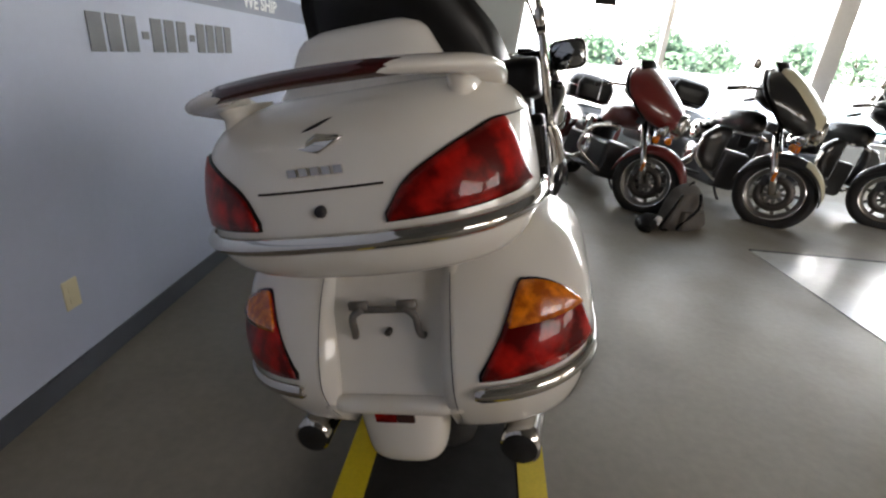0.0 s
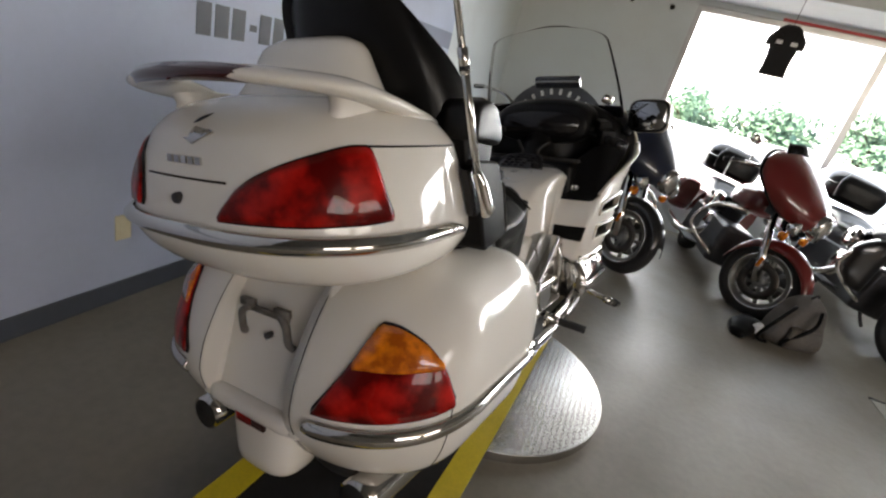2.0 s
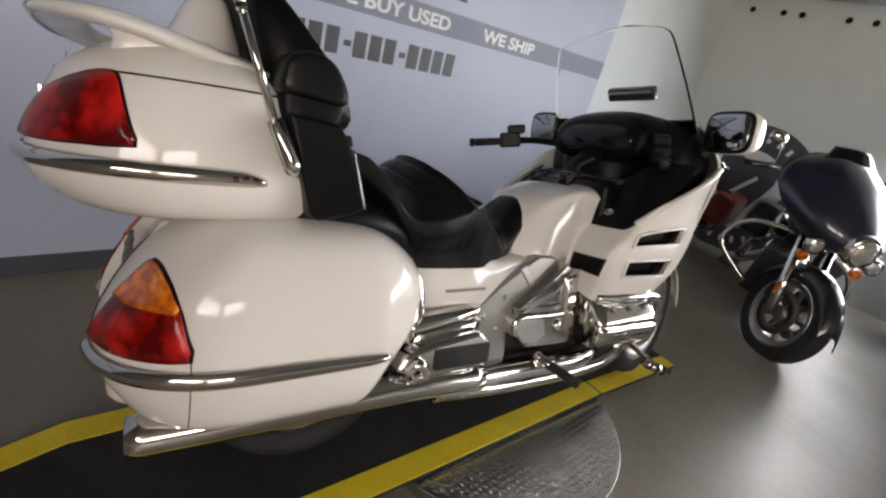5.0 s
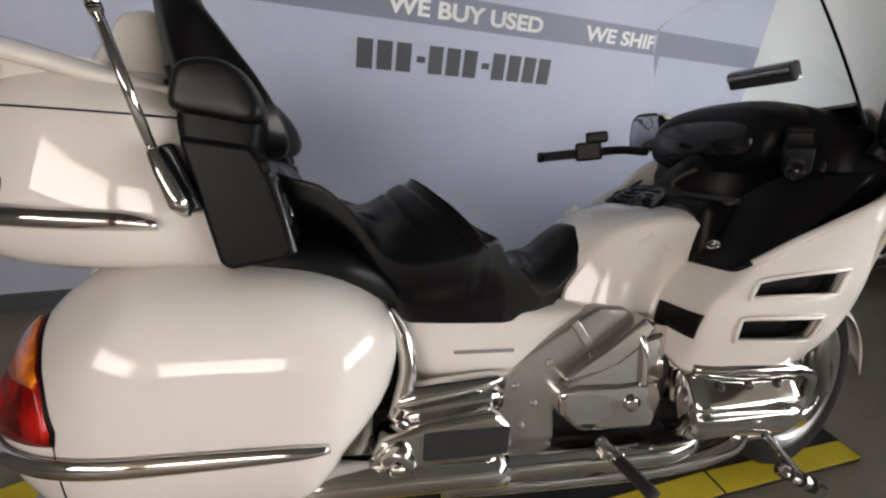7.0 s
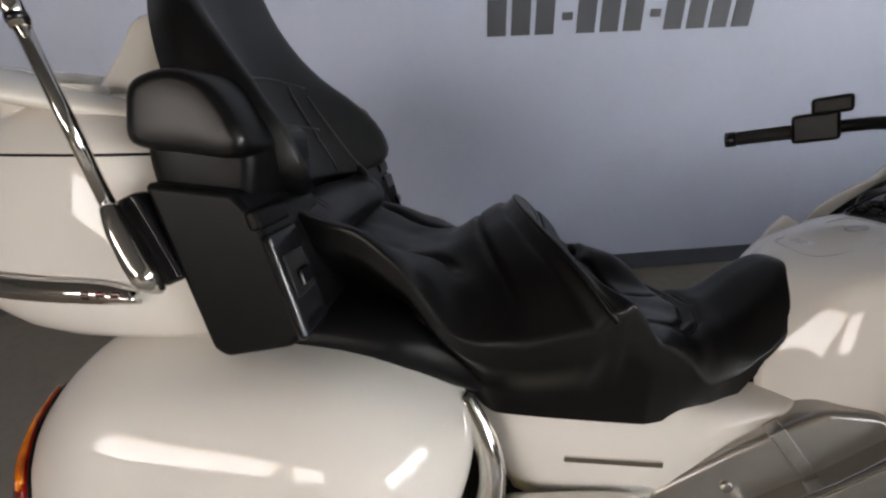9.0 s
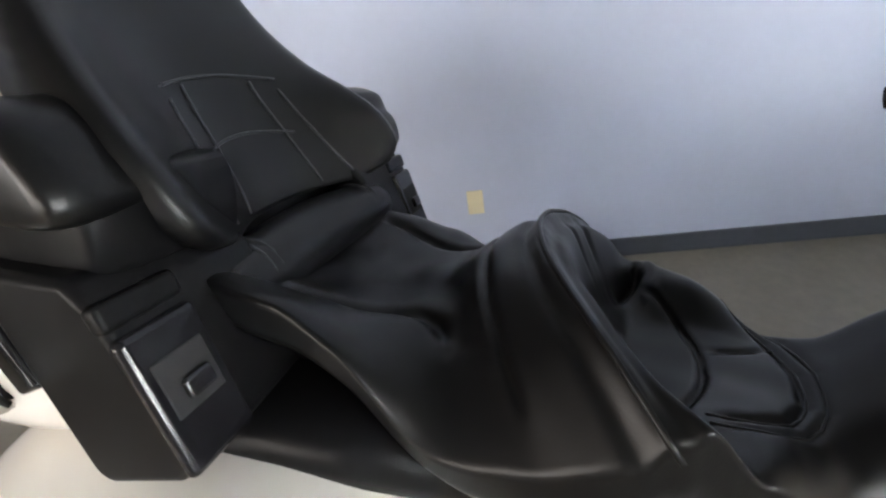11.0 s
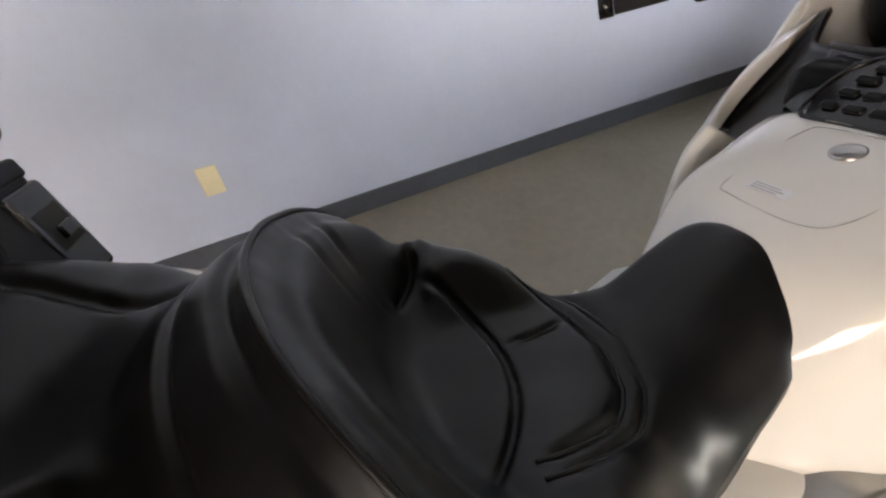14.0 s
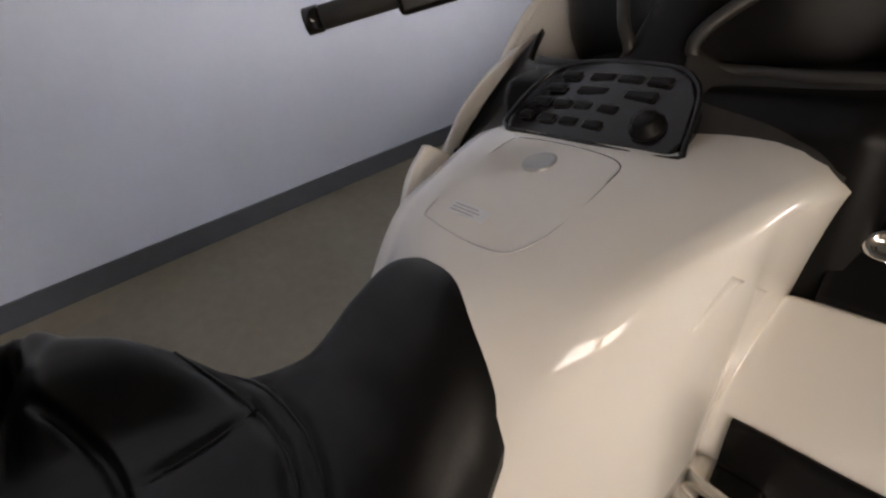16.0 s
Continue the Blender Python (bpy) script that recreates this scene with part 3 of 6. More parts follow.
g = [[(0.0 + 0.034 * u, y - 0.010 + 0.004 * u * u, 1.088 + 0.010 * u + (0.006 * (1 - u) * (u + 1.0) * v) - 0.004 * (1 - u * u)) for v in (0, 1)] for u in [-1 + k / 6 for k in range(13)]]
solid(part("sticker", gridmesh(g), GLOSSBLACK, bike, "small black curved sticker"), 0.0015, 0)
part("lid_lock", lathe([(-0.606, 0.004), (-0.606, 0.009), (-0.60, 0.011), (-0.59, 0.011)], (0.005, 0, 0.948), "y", 20), DARKMETAL, bike, "small dark key lock")
g = []
for i in range(25):
    a = -0.105 + 0.21 * i / 24
    g.append([trunk_at(a, z, 0.0015) for z in (0.982, 0.9855)])
solid(part("lid_seam", gridmesh(g), PLASTIC, bike, "thin dark lid gap"), 0.002, 0)
for s in (-1, 1):
    g = [[trunk_at(s * a, z, 0.001) for z in (1.0525, 1.0555)] for a in [0.42 + 0.58 * i / 30 for i in range(31)]]
    solid(part("lid_seam", gridmesh(g), PLASTIC, bike, "thin dark lid gap"), 0.002, 0)

# number-plate bracket
y = -0.418
bm = boxmesh(-0.075, 0.075, y - 0.012, y - 0.004, 0.662, 0.676)
for s in (-1, 1):
    tube([(s * 0.05, y - 0.01, 0.672), (s * 0.075, y - 0.016, 0.655), (s * 0.078, y - 0.014, 0.615), (s * 0.085, y - 0.005, 0.60)], 0.009, 8, 4, into=bm)
for s in (-1, 1):
    box(bm, s * 0.058 - 0.022, s * 0.058 + 0.022, y - 0.016, y - 0.003, 0.672, 0.690)
BRACKET = material("worn_grey_steel", (0.20, 0.19, 0.18), 0.5, 0.4, scale=70, vary=0.2)
part("plate_bracket", bm, BRACKET, bike, "bare dark grey number plate bracket")
part("plate_bolt", lathe([(-0.43, 0.008), (-0.41, 0.008)], (0.0, 0, 0.61), "y", 12), DARKMETAL, bike)

# antenna
A0, A1 = Vector((0.384, -0.135, 0.90)), Vector((0.386, -0.182, 1.00))
part("antenna_base", tube([A0, A0 * 0.8 + A1 * 0.2 + Vector((0.012, 0, 0)), A0 * 0.3 + A1 * 0.7 + Vector((0.008, 0, 0)), A1], 0.014, 12, 6, radii=(0.006, 0.016, 0.014, 0.010)), CHROME, bike, "chrome antenna foot")
bevelled(part("antenna_bracket", boxmesh(0.345, 0.372, -0.016, 0.016, -0.055, 0.06, pose(0, -0.152, 0.953, 23, 0, 0)), GLOSSBLACK, bike, "", False), 0.006)
up = (Vector((0.383, -0.235, 1.16)) - A1).normalized()
part("antenna_rod", tube([A1, A1 + up * 0.22], 0.0085, 10, 1), CHROME, bike, "chrome antenna rod")
part("antenna_collar", tube([A1 + up * 0.20, A1 + up * 0.245], 0.0105, 12, 1), CHROME, bike)
part("antenna_ring", tube([A1 + up * 0.205, A1 + up * 0.213], 0.0112, 12, 1), GLOSSBLACK, bike)
part("antenna_tip", tube([A1 + up * 0.24, A1 + up * 0.80], 0.006, 8, 1, radii=(0.007, 0.003)), CHROME, bike)

# ---- seat ----
SX = 0.03
ZC = [(-0.06, 0.925), (0.03, 0.893), (0.11, 0.874), (0.17, 0.885), (0.225, 0.922), (0.27, 0.945), (0.30, 0.948), (0.325, 0.930), (0.350, 0.865), (0.375, 0.800), (0.41, 0.772), (0.50, 0.768),
      (0.58, 0.762), (0.638, 0.778), (0.695, 0.830), (0.740, 0.856), (0.768, 0.848), (0.786, 0.815)]
WS = [(-0.06, 0.225), (0.06, 0.242), (0.2, 0.246), (0.3, 0.248), (0.36, 0.246), (0.42, 0.236), (0.48, 0.216), (0.54, 0.192), (0.60, 0.160), (0.64, 0.136), (0.68, 0.119), (0.71, 0.110), (0.735, 0.100), (0.755, 0.083), (0.774, 0.056), (0.786, 0.02)]
ZB = [(-0.06, 0.83), (0.1, 0.79), (0.2, 0.71), (0.27, 0.648), (0.44, 0.642), (0.56, 0.641), (0.60, 0.641), (0.638, 0.650), (0.665, 0.674), (0.69, 0.710), (0.71, 0.750), (0.73, 0.785), (0.755, 0.812), (0.786, 0.83)]


def near(poly, x, y):
    """The distance from (x, y) to a polyline."""
    xs, ys_ = [p[0] for p in poly], [p[1] for p in poly]
    if x < min(xs) - 0.03 or x > max(xs) + 0.03 or y < min(ys_) - 0.03 or y > max(ys_) + 0.03:
        return 9.0
    best = 9.0
    for (ax, ay), (bx, by) in zip(poly, poly[1:]):
        dx, dy = bx - ax, by - ay
        u = max(0.0, min(1.0, ((x - ax) * dx + (y - ay) * dy) / (dx * dx + dy * dy)))
        best = min(best, math.hypot(x - ax - u * dx, y - ay - u * dy))
    return best


def span(x0, x1, f, n=16):
    return [(x0 + (x1 - x0) * i / n, f(x0 + (x1 - x0) * i / n)) for i in range(n + 1)]


RIDGE = span(-0.215, 0.275, lambda x: 0.292 + (2.2 if x > SX else 1.7) * (x - SX) ** 2)
BACKSEAM = span(-0.19, 0.25, lambda x: 0.226 + 1.5 * (x - SX) ** 2)
PADARC = span(-0.112, 0.165, lambda x: 0.492 - 3.2 * (x - 0.02) ** 2)
BORDER = [(-0.115, 0.545), (-0.085, 0.568), (-0.045, 0.585), (0.03, 0.597), (0.085, 0.588), (0.118, 0.562), (0.138, 0.52), (0.150, 0.47)]
OUTER = [(-0.128, 0.562), (-0.09, 0.588), (-0.045, 0.604), (0.03, 0.615), (0.094, 0.605), (0.132, 0.574), (0.156, 0.525), (0.168, 0.47)]
LINK = [(0.004, 0.495), (-0.012, 0.55), (-0.03, 0.59)]
DISH_R = [(0.190, 0.00), (0.182, 0.05), (0.165, 0.095), (0.145, 0.13), (0.138, 0.16), (0.150, 0.185), (0.18, 0.205)]
DISH_L = [(-0.130, 0.00), (-0.122, 0.05), (-0.105, 0.095), (-0.085, 0.13), (-0.078, 0.16), (-0.09, 0.185), (-0.12, 0.205)]
FOLDS = [[(-0.09, 0.335), (-0.075, 0.352), (-0.07, 0.372)], [(-0.045, 0.318), (-0.03, 0.34), (-0.03, 0.365)]]
TUCK = [(-0.185, 0.432), (-0.145, 0.428), (-0.108, 0.404), (-0.072, 0.388)]
CREASES = [(TUCK, -0.026, 0.008), (BACKSEAM, -0.009, 0.005), (PADARC, -0.011, 0.0042), (BORDER, -0.007, 0.007), (OUTER, -0.005, 0.006), (LINK, -0.005, 0.005), (DISH_R, -0.010, 0.010), (DISH_L, -0.010, 0.010),
           (FOLDS[0], -0.016, 0.006), (FOLDS[1], -0.012, 0.005)]


def smooth01(a, b, v):
    t = max(0.0, min(1.0, (v - a) / (b - a)))
    return t * t * (3 - 2 * t)


def seat_top(x, y, detail=True):
    """The height of the upholstery: a dished rear seat, a lumbar hump whose ends sweep forward, and a scooped front seat with stitched pads."""
    u = x - SX
    side = 2.2 if u > 0 else 1.7
    hump = smooth01(0.12, 0.22, y) * (1 - smooth01(0.50, 0.62, y))
    z = float(curve_at(ZC, y - side * u * u * hump)[0])
    w = float(curve_at(WS, y)[0])
    z -= (1.65 if u > 0 else 1.6) * u * u * max(0.0, z - 0.80) / 0.148 * hump
    z += (1.5 if u > 0 else 0.7) * u * u * (1 - smooth01(0.06, 0.20, y))
    z += (0.9 if u > 0 else 1.4) * u * u * smooth01(0.40, 0.47, y) * (1 - smooth01(0.50, 0.58, y))
    z -= (2.0 * smooth01(0.54, 0.64, y) + 2.6 * smooth01(0.62, 0.70, y)) * (x - 0.022) ** 2 * (0.5 if x < 0.022 else 1.0)
    z += 0.026 * smooth01(0.07, 0.15, -u) * smooth01(0.40, 0.46, y) * (1 - smooth01(0.54, 0.64, y))
    z -= (0.020 + 0.012 * smooth01(0.15, 0.25, y)) * min(1.1, abs(u) / (w if u > 0 else max(0.03, w - 0.03))) ** (7 + 5 * (1 - smooth01(0.15, 0.25, y)))
    if detail:
        for poly, depth, sig in CREASES:
            d = near(poly, x, y)
            if d < sig * 3:
                (ax, ay), (bx, by) = poly[0], poly[-1]
                ends = min(math.hypot(x - ax, y - ay), math.hypot(x - bx, y - by))
                z += depth * math.exp(-(d / sig) ** 2) * smooth01(-0.004, 0.035, ends)
        d = near(RIDGE, x, y)
        if d < 0.03:
            z += 0.008 * math.exp(-(d / 0.009) ** 2) - 0.005 * math.exp(-((d - 0.018) / 0.007) ** 2)
        z += 0.0012 * math.sin(61 * x + 23 * y) * math.sin(37 * y - 19 * x)
    return z


def seat_at(y, s):
    w, zb = float(curve_at(WS, y)[0]), float(curve_at(ZB, y)[0])
    sg, s = (1 if s >= 0 else -1), abs(s)
    c = SX
    if sg < 0:
        w += -0.016 * (1 - smooth01(0.45, 0.6, y)) + 0.014 * smooth01(0.62, 0.70, y) * (1 - smooth01(0.74, 0.78, y))
    if s <= 0.72:
        x = c + sg * w * (s / 0.72) ** 0.92
        return Vector((x, y, seat_top(x, y)))
    k = (s - 0.72) / 0.28
    zt = seat_top(c + sg * w, y)
    zb = min(zb, zt - 0.012)
    foot = min(w, 0.185 + 0.027 * smooth01(0.1, 0.25, y)) * (1 - smooth01(0.56, 0.66, y)) + w * smooth01(0.56, 0.66, y)
    x = sg * (w + (foot - w) * smooth01(0.25, 0.75, k) )
    return Vector((c * (1 - 0.6 * k * (1 - smooth01(0.55, 0.68, y))) + x, y, zt + (zb - zt) * k))


NY, NX = 220, 84
ys = [-0.06 + 0.846 * i / NY for i in range(NY + 1)]
bm = gridmesh([[seat_at(y, s / NX) for s in range(-NX, NX + 1)] for y in ys], cap=True)
seat = part("seat", bm, LEATHER, bike, "black leather touring seat with a lumbar hump")


def piping(curve, r=0.0026, lift=0.0):
    return part("piping", tube([Vector((x, y, seat_top(x, y) + lift)) for x, y in curve], r, 8, 2), LEATHER, seat)


piping(RIDGE, 0.0035, 0.001)
piping(BORDER, 0.0022)
piping(OUTER, 0.0022)
piping(LINK, 0.002)

# black base under the rear seat
part("seat_base", loft("y", [(-0.10, 0.03, 0.80, 0.25, 0.045, 3), (-0.02, 0.03, 0.80, 0.275, 0.05, 3), (0.10, 0.03, 0.785, 0.268, 0.055, 3), (0.19, 0.02, 0.745, 0.245, 0.06, 3), (0.25, 0.01, 0.70, 0.215, 0.05, 3)], 16), PLASTIC, bike, "black plastic seat base")

# passenger rails
for s in (-1, 1):
    part("grab_rail", tube([(s * 0.20, 0.05, 0.80), (s * 0.225, 0.06, 0.815), (s * 0.235, 0.17, 0.80), (s * 0.235, 0.215, 0.775), (s * 0.225, 0.24, 0.71)], 0.012, 10), PLASTIC, bike)

# ---- backrest, lumbar roll, pods ----


def backrest_ring(z):
    w, yf, wing, yb, cx = curve_at([(0.985, 0.19, -0.080, 0.075, -0.14, 0.025), (1.0, 0.235, -0.082, 0.110, -0.15, 0.025), (1.04, 0.266, -0.098, 0.135, -0.18, 0.028), (1.09, 0.266, -0.122, 0.138, -0.20, 0.038), (1.13, 0.254, -0.142, 0.132, -0.21, 0.048),
                                    (1.18, 0.236, -0.160, 0.108, -0.225, 0.056), (1.22, 0.222, -0.174, 0.088, -0.235, 0.058), (1.28, 0.195, -0.194, 0.055, -0.25, 0.050), (1.34, 0.165, -0.210, 0.022, -0.265, 0.035), (1.385, 0.12, -0.222, 0.010, -0.27, 0.025), (1.402, 0.06, -0.235, 0.0, -0.265, 0.02)], z)
    left_wing = float(curve_at([(0.98, 1.0), (1.06, 1.0), (1.11, 0.92), (1.14, 0.80), (1.175, 0.58), (1.23, 0.36), (1.30, 0.2), (1.41, 0.1)], z)[0])
    ring = []
    for i in range(33):
        u = -1 + i / 16
        e = abs(u)
        ring.append(Vector((cx + w * u, yf + wing * (left_wing if u < 0 else 1.0) * e ** 1.9 - 0.03 * e ** 16, z)))
    for i in range(1, 24):
        u = 1 - i / 12
        ring.append(Vector((cx + w * u * 0.985, yb + 0.06 * abs(u) ** 3.2, z)))
    return ring


zs = [0.985, 0.99, 1.0, 1.015] + [1.03 + 0.0185 * i for i in range(19)] + [1.385, 1.395, 1.402]
back = part("backrest", gridmesh([backrest_ring(z) for z in zs], closed_v=True, cap=True), LEATHER, bike, "black leather backrest with stitched panels")


def on_back(x, z, lift=0.001):
    ring = backrest_ring(z)[:33]
    xs = [p.x for p in ring]
    return Vector((x, float(np.interp(x, xs, [p.y for p in ring])) + lift, z))


for s in (-1, 1):
    part("stitching", tube([on_back(0.025 + s * (0.060 + 0.35 * max(0, 1.15 - z) ** 1.3), z) for z in [0.995 + 0.02 * i for i in range(9)]], 0.0024, 6, 2), SEAM, back)
    part("stitching", tube([on_back(0.025 + s * (0.098 + 0.62 * max(0, 1.15 - z) ** 1.3), z) for z in [1.0 + 0.02 * i for i in range(8)]], 0.0024, 6, 2), SEAM, back)
for z, hw in ((1.075, 0.088), (1.155, 0.105)):
    part("stitching", tube([on_back(0.025 + hw * (i - 5) / 5, z + 0.010 * math.sin(math.pi * i / 10)) for i in range(11)], 0.0022, 6, 2), SEAM, back)
roll = part("lumbar_roll", loft("x", [(-0.188, -0.03, 0.928, 0.022, 0.022, 2.0), (-0.17, -0.03, 0.930, 0.040, 0.040, 2.0), (0.03, -0.045, 0.932, 0.050, 0.050, 2.0), (0.235, -0.03, 0.930, 0.040, 0.040, 2.0), (0.252, -0.03, 0.928, 0.022, 0.022, 2.0)], 30, 24),
            LEATHER, bike, "black leather lumbar roll")
for x in (-0.125, -0.11, 0.165, 0.18):
    e = ((x - 0.03) / 0.195) ** 2
    part("piping", tube([(x, -0.045 + 0.015 * e + (0.0505 - 0.009 * e) * math.cos(a), 0.932 + (0.0505 - 0.009 * e) * math.sin(a)) for a in [math.pi * 2 * i / 16 for i in range(16)]], 0.003, 6, 1, closed=True), SEAM, roll)
part("trunk_front", loft("z", [(0.80, 0, -0.085, 0.26, 0.04, 4), (1.05, 0, -0.15, 0.26, 0.04, 4), (1.15, 0, -0.19, 0.22, 0.03, 4)], 10), PLASTIC, bike, "black plastic trunk front")


def prism(poly, x0, x1, name, mat, parent, label="", bev=0.012):
    """A plate of (y, z) outline between two x."""
    bm = bmesh.new()
    a, b = [bm.verts.new((x0, y, z)) for y, z in poly], [bm.verts.new((x1, y, z)) for y, z in poly]
    bm.faces.new(a)
    bm.faces.new(b[::-1])
    for i in range(len(poly)):
        j = (i + 1) % len(poly)
        bm.faces.new((a[i], b[i], b[j], a[j]))
    return bevelled(part(name, bm, mat, parent, label, False), bev, 3, 25)


def cushion(poly, x0, x1, name, mat, parent, label=""):
    """A padded body with a rounded (y, z) outline between two x, its outer rim drawn in."""
    k = len(poly)
    ring = []
    for i in range(k):
        p0, p1, p2, p3 = (Vector(poly[(i + d) % k]) for d in (-1, 0, 1, 2))
        for j in range(6):
            t = j / 6
            ring.append(0.5 * (2 * p1 + (p2 - p0) * t + (2 * p0 - 5 * p1 + 4 * p2 - p3) * t * t + (3 * p1 - p0 - 3 * p2 + p3) * t ** 3))
    c = sum(ring, Vector((0, 0))) / len(ring)
    g = []
    for d, f in ((1.0, 1.0), (0.6, 1.0), (0.38, 1.0), (0.25, 0.985), (0.14, 0.955), (0.06, 0.91), (0.015, 0.84), (0.0, 0.70), (-0.01, 0.35)):
        g.append([(x1 + (x0 - x1) * d, *(c + (p - c) * f)) for p in ring])
    return part(name, gridmesh(g, closed_v=True, cap=True), mat, parent, label)


for s in (-1, 1):
    pod = prism([(-0.152, 1.025), (-0.094, 0.815), (-0.078, 0.803), (0.012, 0.822), (0.030, 0.842), (0.026, 0.862), (-0.018, 0.985), (-0.042, 1.015)],
                0.03 + s * 0.15, 0.03 + s * 0.340, "armrest_pod", PLASTIC, bike, "black plastic pod with a small pocket", 0.014)
    if s > 0:
        pad = cushion([(-0.164, 1.066), (-0.166, 1.105), (-0.152, 1.140), (-0.105, 1.153), (-0.062, 1.140), (-0.034, 1.105), (-0.020, 1.066), (-0.040, 1.050), (-0.10, 1.056)], 0.265, 0.368, "armrest_pad", LEATHER, bike, "padded black armrest")
        cushion([(-0.154, 1.000), (-0.160, 1.085), (-0.09, 1.085), (-0.026, 1.078), (-0.034, 0.996), (-0.09, 0.99)], 0.18, 0.345, "pad_base", PLASTIC, pad)
        part("pad_seam", tube([(0.366 - 0.0002 * (i - 3.5) ** 2, -0.150 + 0.016 * i, 1.090 - 0.0006 * i * i) for i in range(8)], 0.0016, 6, 1), PLASTIC, pad)
    else:
        pad = part("armrest_pad", loft("y", [(-0.150, -0.295, 1.087, 0.050, 0.030, 2.6), (-0.140, -0.295, 1.085, 0.070, 0.046, 3), (-0.10, -0.295, 1.081, 0.077, 0.050, 3.2), (-0.065, -0.295, 1.071, 0.077, 0.046, 3.2),
                                             (-0.06, -0.295, 1.055, 0.074, 0.040, 3.2), (-0.042, -0.295, 1.041, 0.068, 0.034, 3), (-0.03, -0.295, 1.031, 0.050, 0.022, 2.6)], 26, 36), LEATHER, bike, "padded black armrest")
    m = pose(0.03 + s * 0.301, 0.004, 0.898, 16, 0, 0)
    door = bevelled(part("pocket_door", boxmesh(-0.041, 0.041, -0.004, 0.012, -0.07, 0.068, m), GLOSSBLACK, pod, "", False), 0.009, 3)
    bevelled(part("door_step", boxmesh(-0.041, 0.041, -0.010, 0.008, 0.074, 0.100, m), PLASTIC, pod, "", False), 0.006)
    bevelled(part("latch", boxmesh(-0.028, 0.028, 0.010, 0.0135, -0.018, 0.036, m), RUBBER, pod, "dark latch recess", False), 0.003)
    bevelled(part("pull", boxmesh(-0.018, 0.014, 0.0135, 0.021, -0.008, 0.012, m), GLOSSBLACK, pod, "", False), 0.004)

# ---- tank, side panels and fairing ----


def patch(ctrl, nu=24, nv=24):
    """A smooth sheet through rows of control points."""
    rows = []
    nr, nc = len(ctrl), len(ctrl[0])
    fine = [[curve_at([(j, *p) for j, p in enumerate(row)], (nc - 1) * k / nv) for k in range(nv + 1)] for row in ctrl]
    for i in range(nu + 1):
        s = (nr - 1) * i / nu
        rows.append([Vector(curve_at([(r, *fine[r][k]) for r in range(nr)], s)) for k in range(nv + 1)])
    return rows


TOPZ = [(0.66, 0.72), (0.72, 0.83), (0.78, 0.866), (0.86, 0.898), (0.94, 0.917), (1.02, 0.925), (1.08, 0.925)]
SHX = [(0.66, 0.048), (0.70, 0.072), (0.76, 0.109), (0.84, 0.143), (0.94, 0.168), (1.02, 0.174), (1.08, 0.170)]
TX = 0.028


def tank_top(x, y):
    zt, xs = float(curve_at(TOPZ, y)[0]), float(curve_at(SHX, y)[0])
    e = min(1, abs(x - TX) / xs)
    return zt - (0.014 + 0.030 * (1 - smooth01(0.72, 0.80, y))) * e ** 3 - 0.30 * max(0.0, y - 0.94) * e ** 8


g = []
for i in range(37):
    y = 0.69 + 0.397 * i / 36
    xs = float(curve_at(SHX, y)[0])
    zl = 0.66 - 0.12 * max(0, y - 0.68) + 0.13 * max(0.0, min(1.0, (y - 0.93) / 0.1))
    row = []
    for k in range(41):
        u = -1 + k / 20
        e, sg = abs(u), (1 if u >= 0 else -1)
        x = TX + sg * (xs + (0.018 if sg < 0 else 0) * (1 - smooth01(0.76, 0.86, y))) * min(1, e / 0.5)
        z = tank_top(x, y)
        if e > 0.5:
            t = (e - 0.5) / 0.5
            x += sg * (0.020 * t ** 0.5 + 0.022 * t) * (1 - 0.9 * max(0.0, min(1.0, (y - 0.79) / 0.15)))
            x -= sg * 0.03 * t * max(0.0, min(1.0, (y - 0.82) / 0.12))
            z -= (z - zl) * t ** 1.3
        row.append((x, y, z))
    g.append(row)
tank = part("tank_cover", gridmesh(g), WHITE, bike)
solid(tank, 0.004)

# fuel lid outline, lock and label
lid = [(-0.055, 0.80), (-0.03, 0.785), (0.055, 0.785), (0.083, 0.81), (0.085, 0.88), (0.065, 0.915), (-0.04, 0.918), (-0.062, 0.895)]
part("fuel_lid_gap", tube([(x, y, tank_top(x, y) + 0.0004) for x, y in lid], 0.0006, 6, 6, closed=True), SILVER, tank, "thin grey gap round the fuel lid")
part("fuel_lid_lock", lathe([(-0.004, 0.0165), (0.0012, 0.0165), (0.0016, 0.014), (0.0012, 0.013)], (0, 0, 0), "z", 32), SILVER, tank, "grey key lock").matrix_basis = pose(0.006, 0.885, tank_top(0, 0.885) + 0.0006, 13, 0, 0)
ml = pose(-0.002, 0.806, tank_top(0.0, 0.806) + 0.0008, 21, 0, 4)
part("fuel_label", boxmesh(-0.024, 0.024, -0.007, 0.007, 0.0, 0.0006, ml), LETTERWHITE, tank, "small pale label", False)
bm = bmesh.new()
for k in range(3):
    box(bm, -0.021, 0.010 + 0.005 * (k % 2), -0.0048 + 0.0037 * k, -0.0032 + 0.0037 * k, 0.0006, 0.0009, ml)
part("label_bars", bm, SILVER, tank, "", False)

